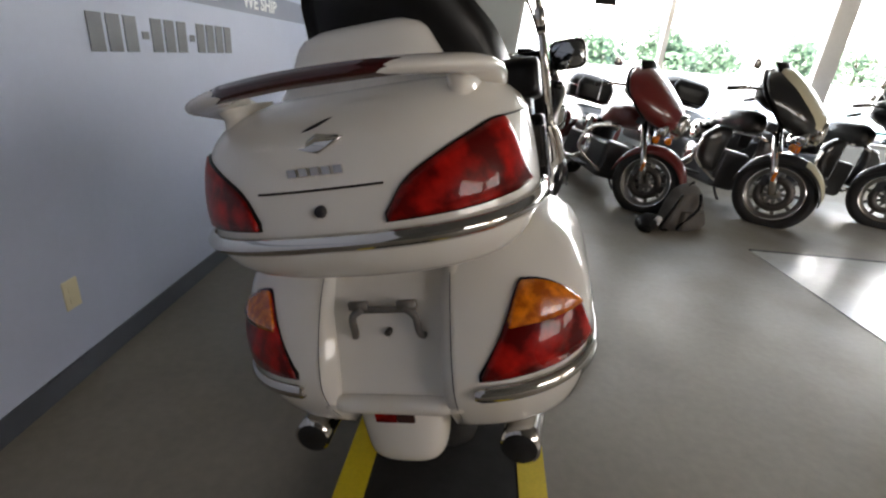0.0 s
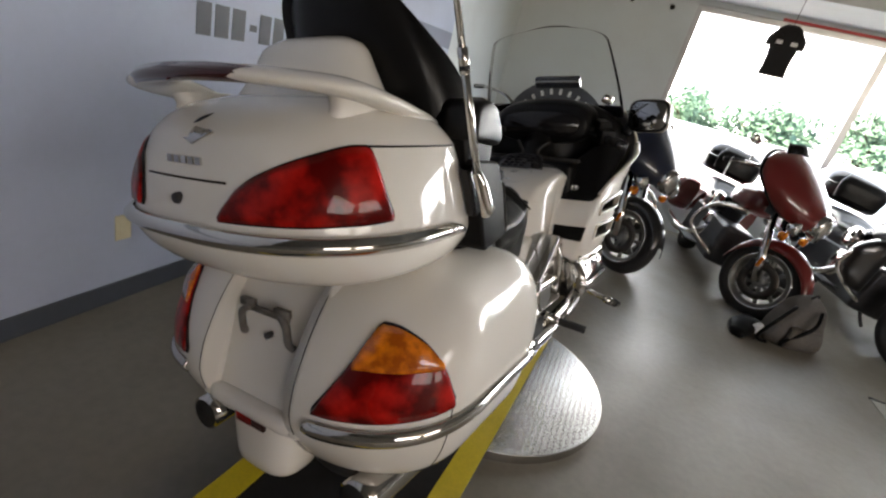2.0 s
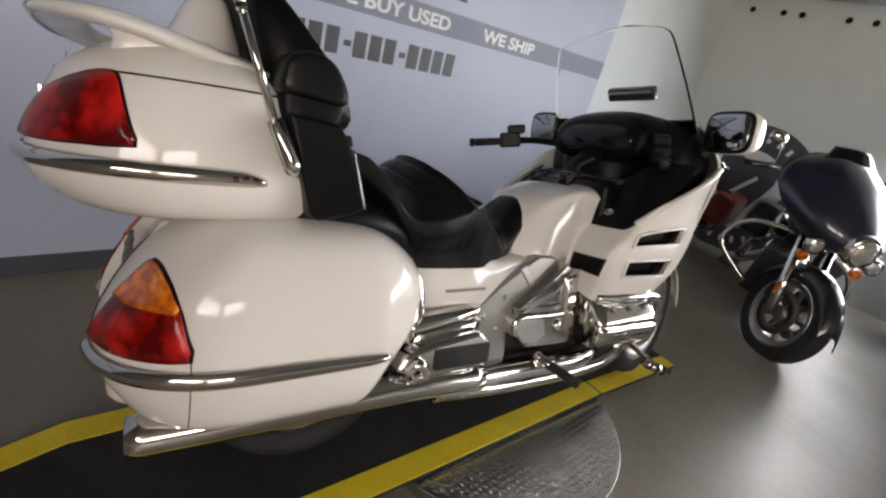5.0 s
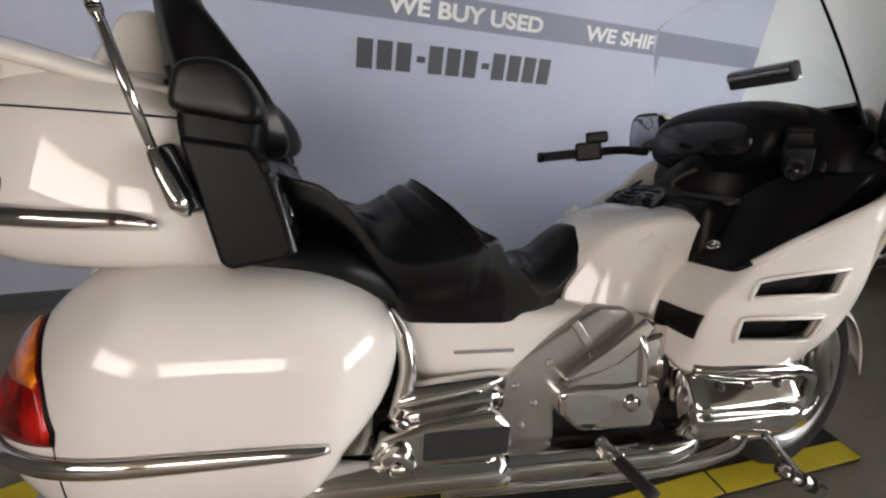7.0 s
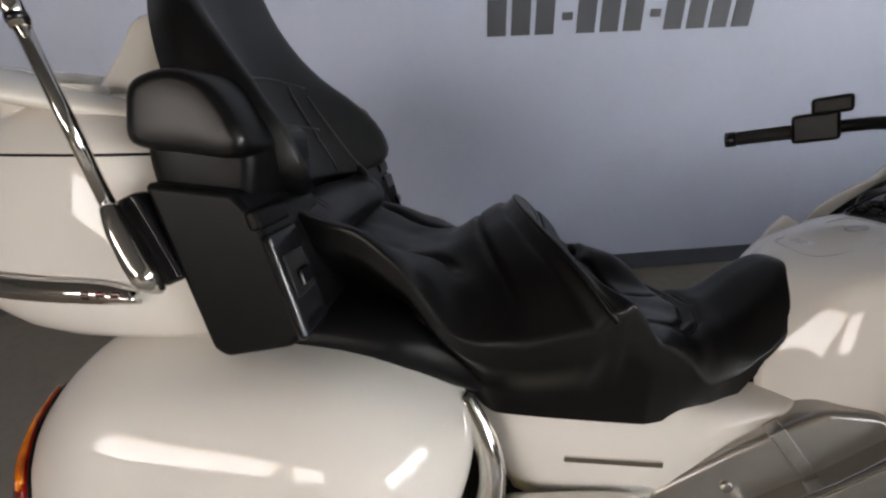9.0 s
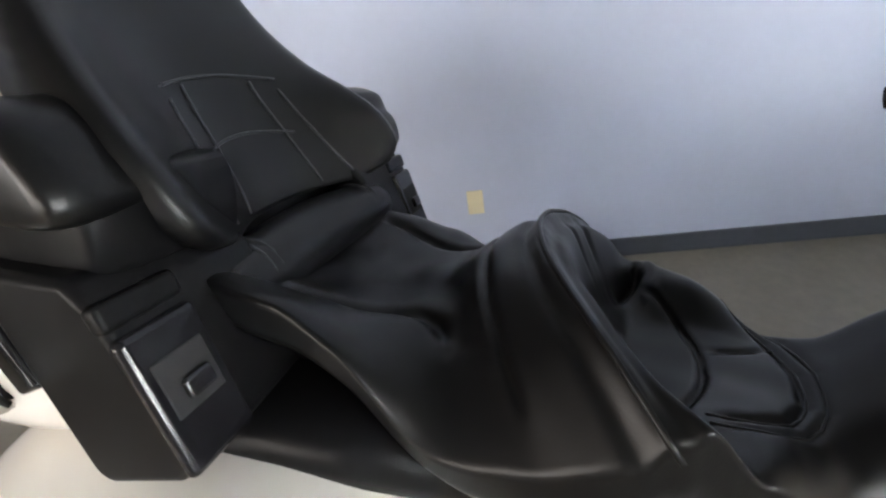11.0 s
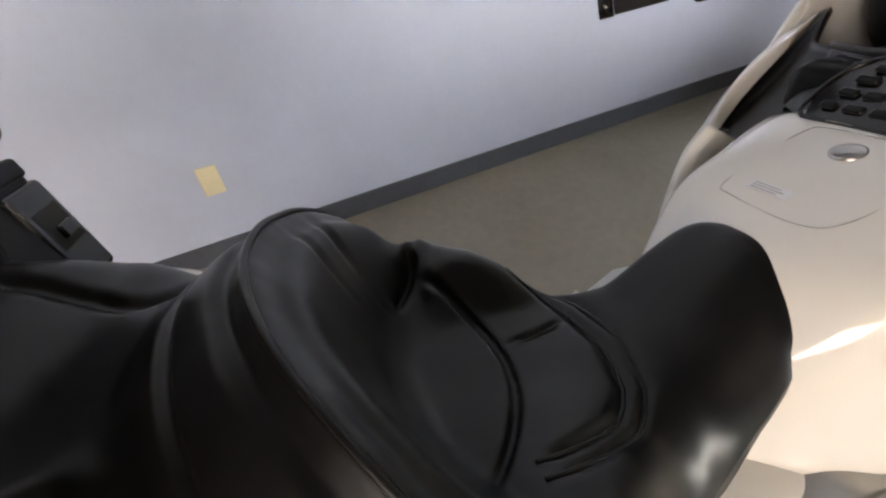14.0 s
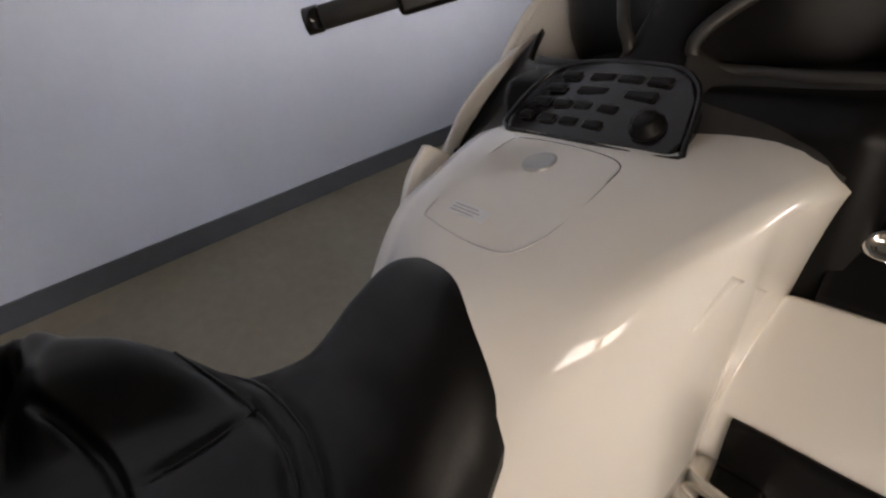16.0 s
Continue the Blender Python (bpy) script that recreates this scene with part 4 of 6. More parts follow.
for s in (-1, 1):
    # side panel under the seat, with its badge
    c = [[(0.13, 0.23, 0.74), (0.14, 0.30, 0.715), (0.14, 0.45, 0.70), (0.125, 0.60, 0.672), (0.105, 0.72, 0.675), (0.105, 0.80, 0.68)],
         [(0.185, 0.22, 0.70), (0.205, 0.30, 0.685), (0.205, 0.45, 0.68), (0.195, 0.60, 0.650), (0.175, 0.72, 0.655), (0.16, 0.80, 0.66)],
         [(0.20, 0.24, 0.62), (0.222, 0.32, 0.605), (0.222, 0.45, 0.60), (0.212, 0.58, 0.615), (0.185, 0.70, 0.64), (0.165, 0.79, 0.655)],
         [(0.205, 0.27, 0.55), (0.225, 0.34, 0.54), (0.225, 0.45, 0.535), (0.215, 0.555, 0.575), (0.187, 0.68, 0.622), (0.166, 0.785, 0.65)],
         [(0.195, 0.30, 0.485), (0.215, 0.36, 0.478), (0.215, 0.43, 0.474), (0.207, 0.52, 0.49), (0.185, 0.66, 0.595), (0.165, 0.78, 0.645)]]
    sp = part("side_panel", gridmesh(patch([[(s * x - (0.0 if s > 0 else -0.012), y, z - (0.0 if s > 0 else 0.035)) for x, y, z in r] for r in c])), WHITE, bike)
    solid(sp, 0.01)
    part("name_badge", boxmesh(s * 0.2235, s * 0.2275, 0.375, 0.525, 0.568, 0.577, None), CHROME, sp, "thin chrome name badge", False)
    # fairing side, with two louvred openings
    c = [[(0.165, 0.79, 0.655), (0.178, 0.925, 0.590), (0.290, 0.965, 0.527), (0.325, 1.06, 0.530), (0.335, 1.18, 0.535), (0.315, 1.29, 0.545)],
         [(0.165, 0.80, 0.70), (0.175, 0.935, 0.640), (0.315, 0.960, 0.630), (0.345, 1.06, 0.645), (0.365, 1.22, 0.65), (0.335, 1.38, 0.645)],
         [(0.175, 0.83, 0.77), (0.175, 0.955, 0.71), (0.330, 0.975, 0.715), (0.355, 1.08, 0.765), (0.375, 1.26, 0.785), (0.345, 1.43, 0.79)],
         [(0.185, 0.86, 0.83), (0.180, 0.985, 0.762), (0.325, 1.010, 0.765), (0.358, 1.12, 0.83), (0.395, 1.285, 0.90), (0.365, 1.43, 0.92)],
         [(0.190, 0.89, 0.86), (0.185, 1.010, 0.788), (0.315, 1.030, 0.790), (0.365, 1.15, 0.872), (0.425, 1.31, 0.985), (0.41, 1.40, 1.035)]]
    up = 0.03 if s < 0 else 0.0
    g = patch([[(s * x, y - up * 0.5, z + up * (i > 1)) for x, y, z in r] for i, r in enumerate(c)], 40, 50)
    bm = bmesh.new()
    vs = [[bm.verts.new(p) for p in row] for row in g]
    for i in range(40):
        for j in range(50):
            hole = (29 <= j < 43) and (8 <= i < 13 or 17 <= i < 22)
            if not hole:
                bm.faces.new((vs[i][j], vs[i][j + 1], vs[i + 1][j + 1], vs[i + 1][j]))
    bmesh.ops.delete(bm, geom=[v for v in bm.verts if not v.link_faces], context="VERTS")
    fair = part("fairing_side", bm, WHITE, bike)
    solid(fair, 0.016)
    for i0, i1 in ((7, 14), (16, 23)):
        gi = [[Vector((p.x - s * 0.045, p.y, p.z)) for p in g[i][28:45]] for i in range(i0, i1)]
        part("vent_duct", gridmesh(gi), GLOSSBLACK, fair, "dark vent opening")
        ring = [g[i0 + 1][j] for j in range(29, 44)] + [g[i][43] for i in range(i0 + 2, i1)] + [g[i1 - 1][j] for j in range(42, 28, -1)] + [g[i][29] for i in range(i1 - 2, i0 + 1, -1)]
        part("vent_lip", tube([Vector((p.x + s * 0.003, p.y, p.z)) for p in ring], 0.006, 8, 1, closed=True), WHITE, fair)
    part("fairing_rim", tube([Vector((p.x, p.y, p.z + 0.004)) for p in g[40][24:51:2]], 0.010, 10, 2), WHITE, fair)
    # small black intake plate
    gi = [[Vector((p.x, p.y - 0.003, p.z)) for p in row[12:21]] for row in g[9:17]]
    solid(part("intake_plate", gridmesh(gi), PLASTIC, fair, "small black grille plate"), 0.006, 0)
    # black pocket panel that hangs from the dash
    c = [[(0.203, 1.018, 0.788), (0.25, 1.026, 0.786), (0.315, 1.036, 0.790), (0.365, 1.155, 0.868)],
         [(0.198, 1.048, 0.83), (0.25, 1.058, 0.83), (0.31, 1.075, 0.84), (0.36, 1.18, 0.90)],
         [(0.190, 1.078, 0.872), (0.24, 1.098, 0.90), (0.31, 1.13, 0.92), (0.37, 1.25, 0.96)],
         [(0.165, 1.10, 0.91), (0.22, 1.14, 0.97), (0.29, 1.20, 1.03), (0.38, 1.32, 1.04)]]
    if s < 0:
        c = [[(0.135, 0.868, 0.852), (0.20, 0.90, 0.832), (0.272, 0.962, 0.815), (0.288, 1.00, 0.842)], [(0.12, 0.91, 0.88), (0.19, 0.95, 0.858), (0.28, 1.00, 0.842), (0.305, 1.06, 0.887)],
             [(0.10, 0.955, 0.908), (0.18, 1.02, 0.895), (0.28, 1.07, 0.888), (0.325, 1.14, 0.935)], [(0.12, 1.05, 0.95), (0.20, 1.10, 0.95), (0.29, 1.15, 0.95), (0.36, 1.25, 0.985)]]
        rim = [[(0.17, 0.84, 0.74), (0.245, 0.868, 0.715), (0.27, 0.90, 0.68)], [(0.165, 0.855, 0.83), (0.255, 0.905, 0.79), (0.295, 0.925, 0.768)], [(0.25, 0.945, 0.818), (0.288, 0.965, 0.835), (0.318, 0.985, 0.835)],
               [(0.286, 1.00, 0.846), (0.306, 1.01, 0.878), (0.335, 1.06, 0.905)], [(0.305, 1.06, 0.890), (0.322, 1.08, 0.922), (0.355, 1.14, 0.945)], [(0.33, 1.15, 0.94), (0.345, 1.18, 0.965), (0.39, 1.26, 0.975)]]
        solid(part("fairing_shoulder", gridmesh(patch([[(-x, y, z) for x, y, z in q] for q in rim], 30, 12)), WHITE, bike), 0.006)
        part("pocket_knob", lathe([(0.0, 0.013), (0.012, 0.013), (0.014, 0.009)], (-0.262, 0.985, 0.832), "z", 20), GLOSSBLACK, bike)
        up = 0.0
    solid(part("pocket_panel", gridmesh(patch([[(s * x, y - up * 0.5, z + up) for x, y, z in r] for r in c])), PLASTIC, bike, "black textured pocket panel"), 0.01)
    if s > 0:
        lock = part("pocket_lock", lathe([(-0.006, 0.014), (0.003, 0.014), (0.005, 0.0125), (0.0045, 0.009), (0.001, 0.008), (0.0, 0.001)], (0, 0, 0), "z", 32), CHROME, bike, "oval chrome lock button")
        lock.matrix_basis = pose(0.232, 1.047, 0.840, 55, 0, 9) @ Matrix.Diagonal((1.45, 1.0, 1.0, 1.0))
    # mirror
    m = pose(s * 0.455, 1.33, 1.165, 0, 0, s * -6)
    mir = part("mirror", loft("y", [(-0.02, 0, 0, 0.086, 0.070, 4), (0.0, 0, 0, 0.092, 0.074, 4), (0.04, 0, 0, 0.086, 0.068, 3.4), (0.085, -s * 0.01, -0.005, 0.058, 0.046, 2.8), (0.10, -s * 0.012, -0.006, 0.03, 0.024, 2.4)], 14, 36), WHITE, bike, "white-backed rear-view mirror")
    mir.matrix_basis = m
    part("mirror_rim", loft("y", [(-0.026, 0, 0, 0.084, 0.068, 4), (-0.019, 0, 0, 0.089, 0.072, 4)], 2, 36), PLASTIC, mir)
    part("mirror_glass", loft("y", [(-0.029, 0, 0, 0.077, 0.061, 4), (-0.027, 0, 0, 0.078, 0.062, 4)], 2, 36), MIRROR, mir, "mirror glass")
    part("mirror_stalk", tube([(s * 0.36, 1.33, 1.08), (s * 0.375, 1.345, 1.12), (s * 0.40, 1.36, 1.145)], 0.022, 12), PLASTIC, bike)
    # rest of the nose
    c = [[(0.315, 1.29, 0.545), (0.24, 1.36, 0.55), (0.0, 1.40, 0.56)], [(0.345, 1.43, 0.79), (0.26, 1.55, 0.79), (0.0, 1.62, 0.79)], [(0.41, 1.40, 1.035), (0.30, 1.55, 1.08), (0.0, 1.66, 1.10)], [(0.34, 1.33, 1.20), (0.25, 1.42, 1.21), (0.0, 1.50, 1.22)]]
    solid(part("fairing_nose", gridmesh(patch([[(s * x, y, z) for x, y, z in r] for r in c], 20, 14)), WHITE, bike), 0.01)

# dash, instrument hood and keypad
part("dash", loft("y", [(0.945, 0, 0.85, 0.10, 0.048, 3.2), (1.0, 0, 0.87, 0.08, 0.060, 3), (1.05, 0, 0.89, 0.056, 0.088, 2.8), (1.10, 0, 0.92, 0.058, 0.115, 2.6), (1.16, 0, 0.95, 0.075, 0.13, 2.6), (1.22, 0, 0.985, 0.14, 0.165, 2.5), (1.26, 0, 1.01, 0.28, 0.185, 2.5), (1.30, 0, 1.03, 0.345, 0.20, 2.4), (1.40, 0, 1.04, 0.36, 0.16, 2.4), (1.46, 0, 1.05, 0.30, 0.08, 2.4)], 40, 48),
     PLASTIC, bike, "black textured dash")
part("instrument_hood", loft("y", [(1.16, 0, 1.10, 0.21, 0.075, 2.8), (1.19, 0, 1.115, 0.235, 0.095, 2.8), (1.28, 0, 1.125, 0.245, 0.108, 2.6), (1.36, 0, 1.12, 0.24, 0.10, 2.6), (1.42, 0, 1.11, 0.2, 0.06, 2.6)], 24, 40), PLASTIC, bike, "black instrument hood")
part("instrument_glass", loft("y", [(1.150, 0, 1.11, 0.185, 0.055, 2.8), (1.162, 0, 1.11, 0.19, 0.06, 2.8)], 2, 40), GLOSSBLACK, bike, "dark instrument glass")
mk = pose(0.0, 0.985, 0.945, 31, 0, 0)
outline = [(-0.096, -0.060), (0.0, -0.063), (0.100, -0.057), (0.104, -0.038), (0.088, 0.010), (0.070, 0.034), (0.042, 0.047), (-0.03, 0.050), (-0.085, 0.044), (-0.110, 0.018), (-0.114, -0.025)]
bm = bmesh.new()
lo, hi = [bm.verts.new(mk @ Vector((x, y, -0.02))) for x, y in outline], [bm.verts.new(mk @ Vector((x, y, 0.003 - 0.5 * x * x))) for x, y in outline]
mid = bm.verts.new(mk @ Vector((0, -0.005, 0.005)))
for i in range(len(outline)):
    j = (i + 1) % len(outline)
    bm.faces.new((lo[i], lo[j], hi[j], hi[i]))
    bm.faces.new((hi[i], hi[j], mid))
key = bevelled(part("keypad", bm, GLOSSBLACK, bike, "glossy black audio keypad", False), 0.004, 2, 50)
part("keypad_rim", tube([mk @ Vector((x, y, 0.002 - 0.5 * x * x)) for x, y in outline], 0.003, 8, 4, closed=True), GLOSSBLACK, key)
for y, row in ((-0.040, ((-0.078, 0.018), (-0.048, 0.023), (-0.018, 0.023), (0.012, 0.023))), (-0.018, ((-0.073, 0.022), (-0.044, 0.023), (-0.016, 0.023), (0.014, 0.023))),
               (0.004, ((-0.070, 0.026), (-0.020, 0.038), (0.036, 0.034))), (0.024, ((-0.064, 0.026), (-0.022, 0.030), (0.012, 0.028), (0.044, 0.026)))):
    for x, w in row:
        bevelled(part("button", boxmesh(x - w / 2, x + w / 2, y - 0.0055, y + 0.0055, 0.0, 0.0058, mk), PLASTIC, key, "", False), 0.003)
part("dial", lathe([(0.0, 0.016), (0.004, 0.016), (0.006, 0.012), (0.012, 0.0115), (0.014, 0.008)], (0, 0, 0), "z", 24), PLASTIC, key).matrix_basis = mk @ pose(0.066, -0.031, 0.0)
for s in (-1, 1):
    lip = [(0.078, 1.10, 1.030), (0.050, 1.068, 1.004), (0.036, 1.061, 0.982), (0.048, 1.070, 0.963), (0.081, 1.084, 0.958), (0.145, 1.085, 0.956), (0.225, 1.11, 0.955)]
    part("console_lip", tube([(s * x, y, z) for x, y, z in lip], 0.007, 10), SATIN, bike)
    shoulder = [[(0.06, 0.935, 0.900), (0.10, 0.950, 0.903), (0.17, 0.990, 0.898), (0.195, 1.012, 0.885)], [(0.055, 0.985, 0.928), (0.10, 1.0, 0.926), (0.165, 1.03, 0.924), (0.200, 1.045, 0.918)],
                [(0.045, 1.03, 0.950), (0.085, 1.045, 0.943), (0.15, 1.06, 0.942), (0.208, 1.08, 0.936)], [(0.036, 1.061, 0.982), (0.081, 1.084, 0.958), (0.145, 1.085, 0.956), (0.225, 1.11, 0.955)],
                [(0.034, 1.075, 0.975), (0.081, 1.10, 0.945), (0.145, 1.10, 0.94), (0.225, 1.125, 0.93)], [(0.03, 1.11, 0.90), (0.08, 1.15, 0.86), (0.15, 1.15, 0.86), (0.23, 1.16, 0.88)]]
    solid(part("dash_shoulder", gridmesh(patch([[(s * x, y, z) for x, y, z in r] for r in shoulder])), SATIN, bike, "satin black dash shoulder with a recess"), 0.004)

# windscreen with its vent
SMOKE = material("smoked_acrylic", (0.035, 0.04, 0.05), 0.08, scale=20, vary=0.05, coat=1.0)
g = []
for j in range(31):
    v = j / 30
    row = []
    for k in range(41):
        u = -1 + k / 20
        wv = 0.352 - 0.10 * v ** 1.4 - 0.16 * max(0, (v - 0.80) / 0.2) ** 2.5
        row.append((wv * u, 1.455 - 0.25 * v - 0.16 * (wv * u / 0.36) ** 2, 1.165 + 0.385 * v - 0.012 * u * u))
    g.append(row)
ws = part("windscreen", gridmesh(g), GLASS, bike, "clear acrylic windscreen")
solid(ws, 0.0025)
ws.visible_shadow = False
edge = [g[j][0] for j in range(0, 31, 2)] + g[30][2:39:3] + [g[j][40] for j in range(30, -1, -2)]
part("windscreen_edge", tube(edge, 0.0005, 8, 1), FRAMEALU, bike, "polished screen edge")
g2 = [[Vector(p) + Vector((0, -0.004, 0.0)) for p in row] for row in g[:5]]
solid(part("windscreen_base", gridmesh(g2), GLOSSBLACK, bike, "smoked lower screen band"), 0.003)
vent = bevelled(part("screen_vent", boxmesh(-0.115, 0.115, -0.022, 0.012, -0.028, 0.028, pose(0, 1.35, 1.318, 30, 0, 0)), SMOKE, bike, "smoked vent flap in the screen", False), 0.010, 3)
bevelled(part("vent_lip", boxmesh(-0.105, 0.105, -0.03, -0.021, 0.006, 0.016, pose(0, 1.35, 1.318, 30, 0, 0)), SILVER, vent, "", False), 0.003)

# bars, turned to the left
for s, tip, inner, mid in ((-1, Vector((-0.412, 0.85, 1.04)), Vector((-0.335, 0.965, 1.062)), Vector((-0.25, 1.06, 1.08))), (1, Vector((0.40, 1.06, 1.035)), Vector((0.315, 1.16, 1.06)), Vector((0.2, 1.2, 1.08)))):
    d = (inner - tip).normalized()
    part("handlebar", tube([inner, mid, mid * 0.6 + Vector((0, 0.46, 0.43))], 0.014, 12), PLASTIC, bike)
    grip = part("grip", tube([tip + d * 0.012, inner], 0.0165, 16, 1), RUBBER, bike, "ribbed black rubber grip")
    part("bar_end", tube([tip - d * 0.012, tip + d * 0.010], 0.0185, 16, 1), GLOSSBLACK, grip)
    m = Matrix.Translation(inner + d * 0.02) @ d.to_track_quat("Y", "Z").to_matrix().to_4x4()
    bevelled(part("switch_box", boxmesh(-0.032, 0.032, -0.036, 0.052, -0.028, 0.036, m), PLASTIC, bike, "", False), 0.008)
    bevelled(part("fluid_box", boxmesh(-0.032, 0.028, 0.0, 0.075, 0.030, 0.068, m), PLASTIC, bike, "", False), 0.008)
    up = d.cross(Vector((0, 0, 1))).normalized() * (1 if s > 0 else -1)
    part("lever", tube([inner + up * 0.035 + d * 0.02, inner + up * 0.05 - d * 0.02, tip + up * 0.048 + d * 0.03], 0.0055, 8), DARKMETAL, bike)

# ---- engine and running gear ----
for s in (-1, 1):
    sec = [(0.235, 0.532), (0.285, 0.530), (0.305, 0.522), (0.345, 0.466), (0.352, 0.452), (0.353, 0.442), (0.348, 0.436), (0.360, 0.428), (0.362, 0.414), (0.352, 0.404), (0.350, 0.392), (0.352, 0.378), (0.335, 0.356), (0.30, 0.342), (0.235, 0.340)]
    rows = []
    for y, f in ((0.968, 0.80), (0.975, 0.93), (0.990, 0.985), (1.01, 1.0), (1.27, 1.0), (1.288, 0.985), (1.302, 0.93), (1.308, 0.80)):
        rows.append([(s * (0.235 + (x - 0.235) * f), y, 0.44 + (z - 0.44) * f) for x, z in sec])
    head = part("cylinder_cover", gridmesh(rows, closed_v=True, cap=True), CHROME, bike, "chrome cylinder head cover with three drilled holes")
    for y in (1.05, 1.14, 1.23):
        part("bolt_recess", tube([(s * 0.318, y, 0.488), (s * 0.3285, y, 0.4955)], 0.0115, 16, 1), DARKMETAL, head)
    bevelled(part("cylinder_fin", boxmesh(s * 0.10, s * 0.25, 0.97, 1.30, 0.36, 0.53), ALU, bike, "cast aluminium cylinder", False), 0.012)
    part("cylinder_guard", tube([(s * 0.30, 0.98, 0.535), (s * 0.33, 1.15, 0.54), (s * 0.32, 1.32, 0.52), (s * 0.29, 1.385, 0.45), (s * 0.27, 1.36, 0.33), (s * 0.22, 1.28, 0.27)], 0.017, 14), CHROME, bike, "chrome guard bar")
    part("exhaust_header", tube([(s * 0.24, 1.22, 0.34), (s * 0.25, 1.20, 0.27), (s * 0.25, 1.0, 0.23), (s * 0.25, 0.6, 0.23), (s * 0.28, 0.35, 0.27)], 0.030, 16), CHROME, bike, "chrome exhaust header")
    prism([(0.50, 0.30), (0.518, 0.51), (0.64, 0.60), (0.757, 0.672), (0.83, 0.668), (0.885, 0.635), (0.80, 0.56), (0.68, 0.50), (0.66, 0.42), (0.67, 0.31), (0.60, 0.27)], s * 0.12, s * 0.212, "frame_plate", SILVER, bike, "silver-grey cast frame plate", 0.012)
    cover = prism([(0.655, 0.40), (0.645, 0.44), (0.655, 0.472), (0.70, 0.482), (0.82, 0.478), (0.93, 0.485), (0.955, 0.43), (0.93, 0.345), (0.72, 0.348)], s * 0.14, s * 0.255, "engine_cover", CHROME, bike, "chrome engine side cover", 0.016)
    prism([(0.655, 0.498), (0.672, 0.488), (0.80, 0.522), (0.87, 0.575), (0.905, 0.63), (0.87, 0.655), (0.77, 0.575)], s * 0.14, s * 0.248, "engine_cover_top", CHROME, bike, "", 0.012)
    prism([(0.67, 0.41), (0.668, 0.445), (0.68, 0.458), (0.78, 0.455), (0.80, 0.40), (0.76, 0.375), (0.70, 0.375)], s * 0.25, s * 0.2565, "cover_inset", ALU, cover, "", 0.002)
    prism([(0.66, 0.468), (0.70, 0.502), (0.80, 0.535), (0.88, 0.595), (0.935, 0.61), (0.955, 0.49), (0.93, 0.46)], s * 0.14, s * 0.246, "engine_cover_joint", CHROME, bike, "", 0.010)
    part("cover_boss", lathe([(s * 0.25, 0.024), (s * 0.262, 0.022), (s * 0.266, 0.012)], (0, 0.855, 0.425), "x", 20), CHROME, cover)
    part("engine_strut", tube([(s * 0.23, 0.86, 0.62), (s * 0.25, 0.875, 0.56), (s * 0.25, 0.885, 0.47)], 0.012, 10), CHROME, bike)
    part("coolant_hose", tube([(s * 0.20, 0.93, 0.56), (s * 0.235, 0.95, 0.52), (s * 0.22, 0.955, 0.45)], 0.014, 10), RUBBER, bike)
    for y, z in ((0.545, 0.47), (0.60, 0.42), (0.57, 0.36), (0.63, 0.53)):
        part("frame_bolt", lathe([(s * 0.205, 0.010), (s * 0.216, 0.010), (s * 0.218, 0.006)], (0, y, z), "x", 12), ALU, bike)
    bevelled(part("frame_strap", boxmesh(s * 0.19, s * 0.2165, -0.012, 0.012, -0.045, 0.045, pose(0, 0.715, 0.60, 38, 0, 0)), ALU, bike, "", False), 0.003)
    prism([(0.74, 0.487), (0.80, 0.53), (0.87, 0.58), (0.905, 0.63), (0.955, 0.60), (0.98, 0.53), (0.972, 0.42), (0.95, 0.40), (0.92, 0.48)], s * 0.14, s * 0.236, "engine_side", CHROME, bike, "chrome engine side", 0.010)
    prism([(0.93, 0.56), (0.99, 0.62), (0.90, 0.64), (0.86, 0.58)], s * 0.14, s * 0.235, "engine_cowl", CHROME, bike, "", 0.008)
    part("lower_cowl", loft("y", [(0.35, s * 0.24, 0.27, 0.05, 0.05), (0.7, s * 0.22, 0.26, 0.05, 0.045), (1.0, s * 0.22, 0.27, 0.06, 0.04), (1.1, s * 0.22, 0.29, 0.04, 0.03)], 14), CHROME, bike, "chrome lower cowl")
    # passenger board and its bracket
    bd = prism([(0.175, 0.385), (0.20, 0.43), (0.30, 0.455), (0.45, 0.475), (0.49, 0.44), (0.50, 0.385), (0.46, 0.355), (0.25, 0.355)], s * 0.255, s * 0.335, "footboard", CHROME, bike, "chrome passenger footboard", 0.014)
    bevelled(part("board_pad", boxmesh(s * 0.33, s * 0.342, 0.29, 0.485, 0.375, 0.44), RUBBER, bd, "black rubber pad", False), 0.006)
    part("board_hinge", tube([(s * 0.335, 0.21, 0.385), (s * 0.35, 0.235, 0.41), (s * 0.345, 0.26, 0.375), (s * 0.335, 0.225, 0.365)], 0.016, 10), CHROME, bd)
    part("side_bracket", tube([(s * 0.245, 0.215, 0.69), (s * 0.252, 0.250, 0.62), (s * 0.258, 0.262, 0.56), (s * 0.262, 0.255, 0.50), (s * 0.268, 0.235, 0.44)], 0.020, 14, 6, radii=(0.012, 0.020, 0.022, 0.024, 0.018)), CHROME, bike, "curved chrome guard beside the bag")
    part("bracket_rail", loft("y", [(0.23, s * 0.262, 0.478, 0.022, 0.020, 2.4), (0.28, s * 0.262, 0.488, 0.030, 0.030, 2.6), (0.38, s * 0.258, 0.500, 0.030, 0.026, 2.6), (0.47, s * 0.250, 0.512, 0.024, 0.016, 2.4), (0.50, s * 0.245, 0.515, 0.012, 0.008, 2.2)], 16, 24), CHROME, bike, "chrome rail cover")
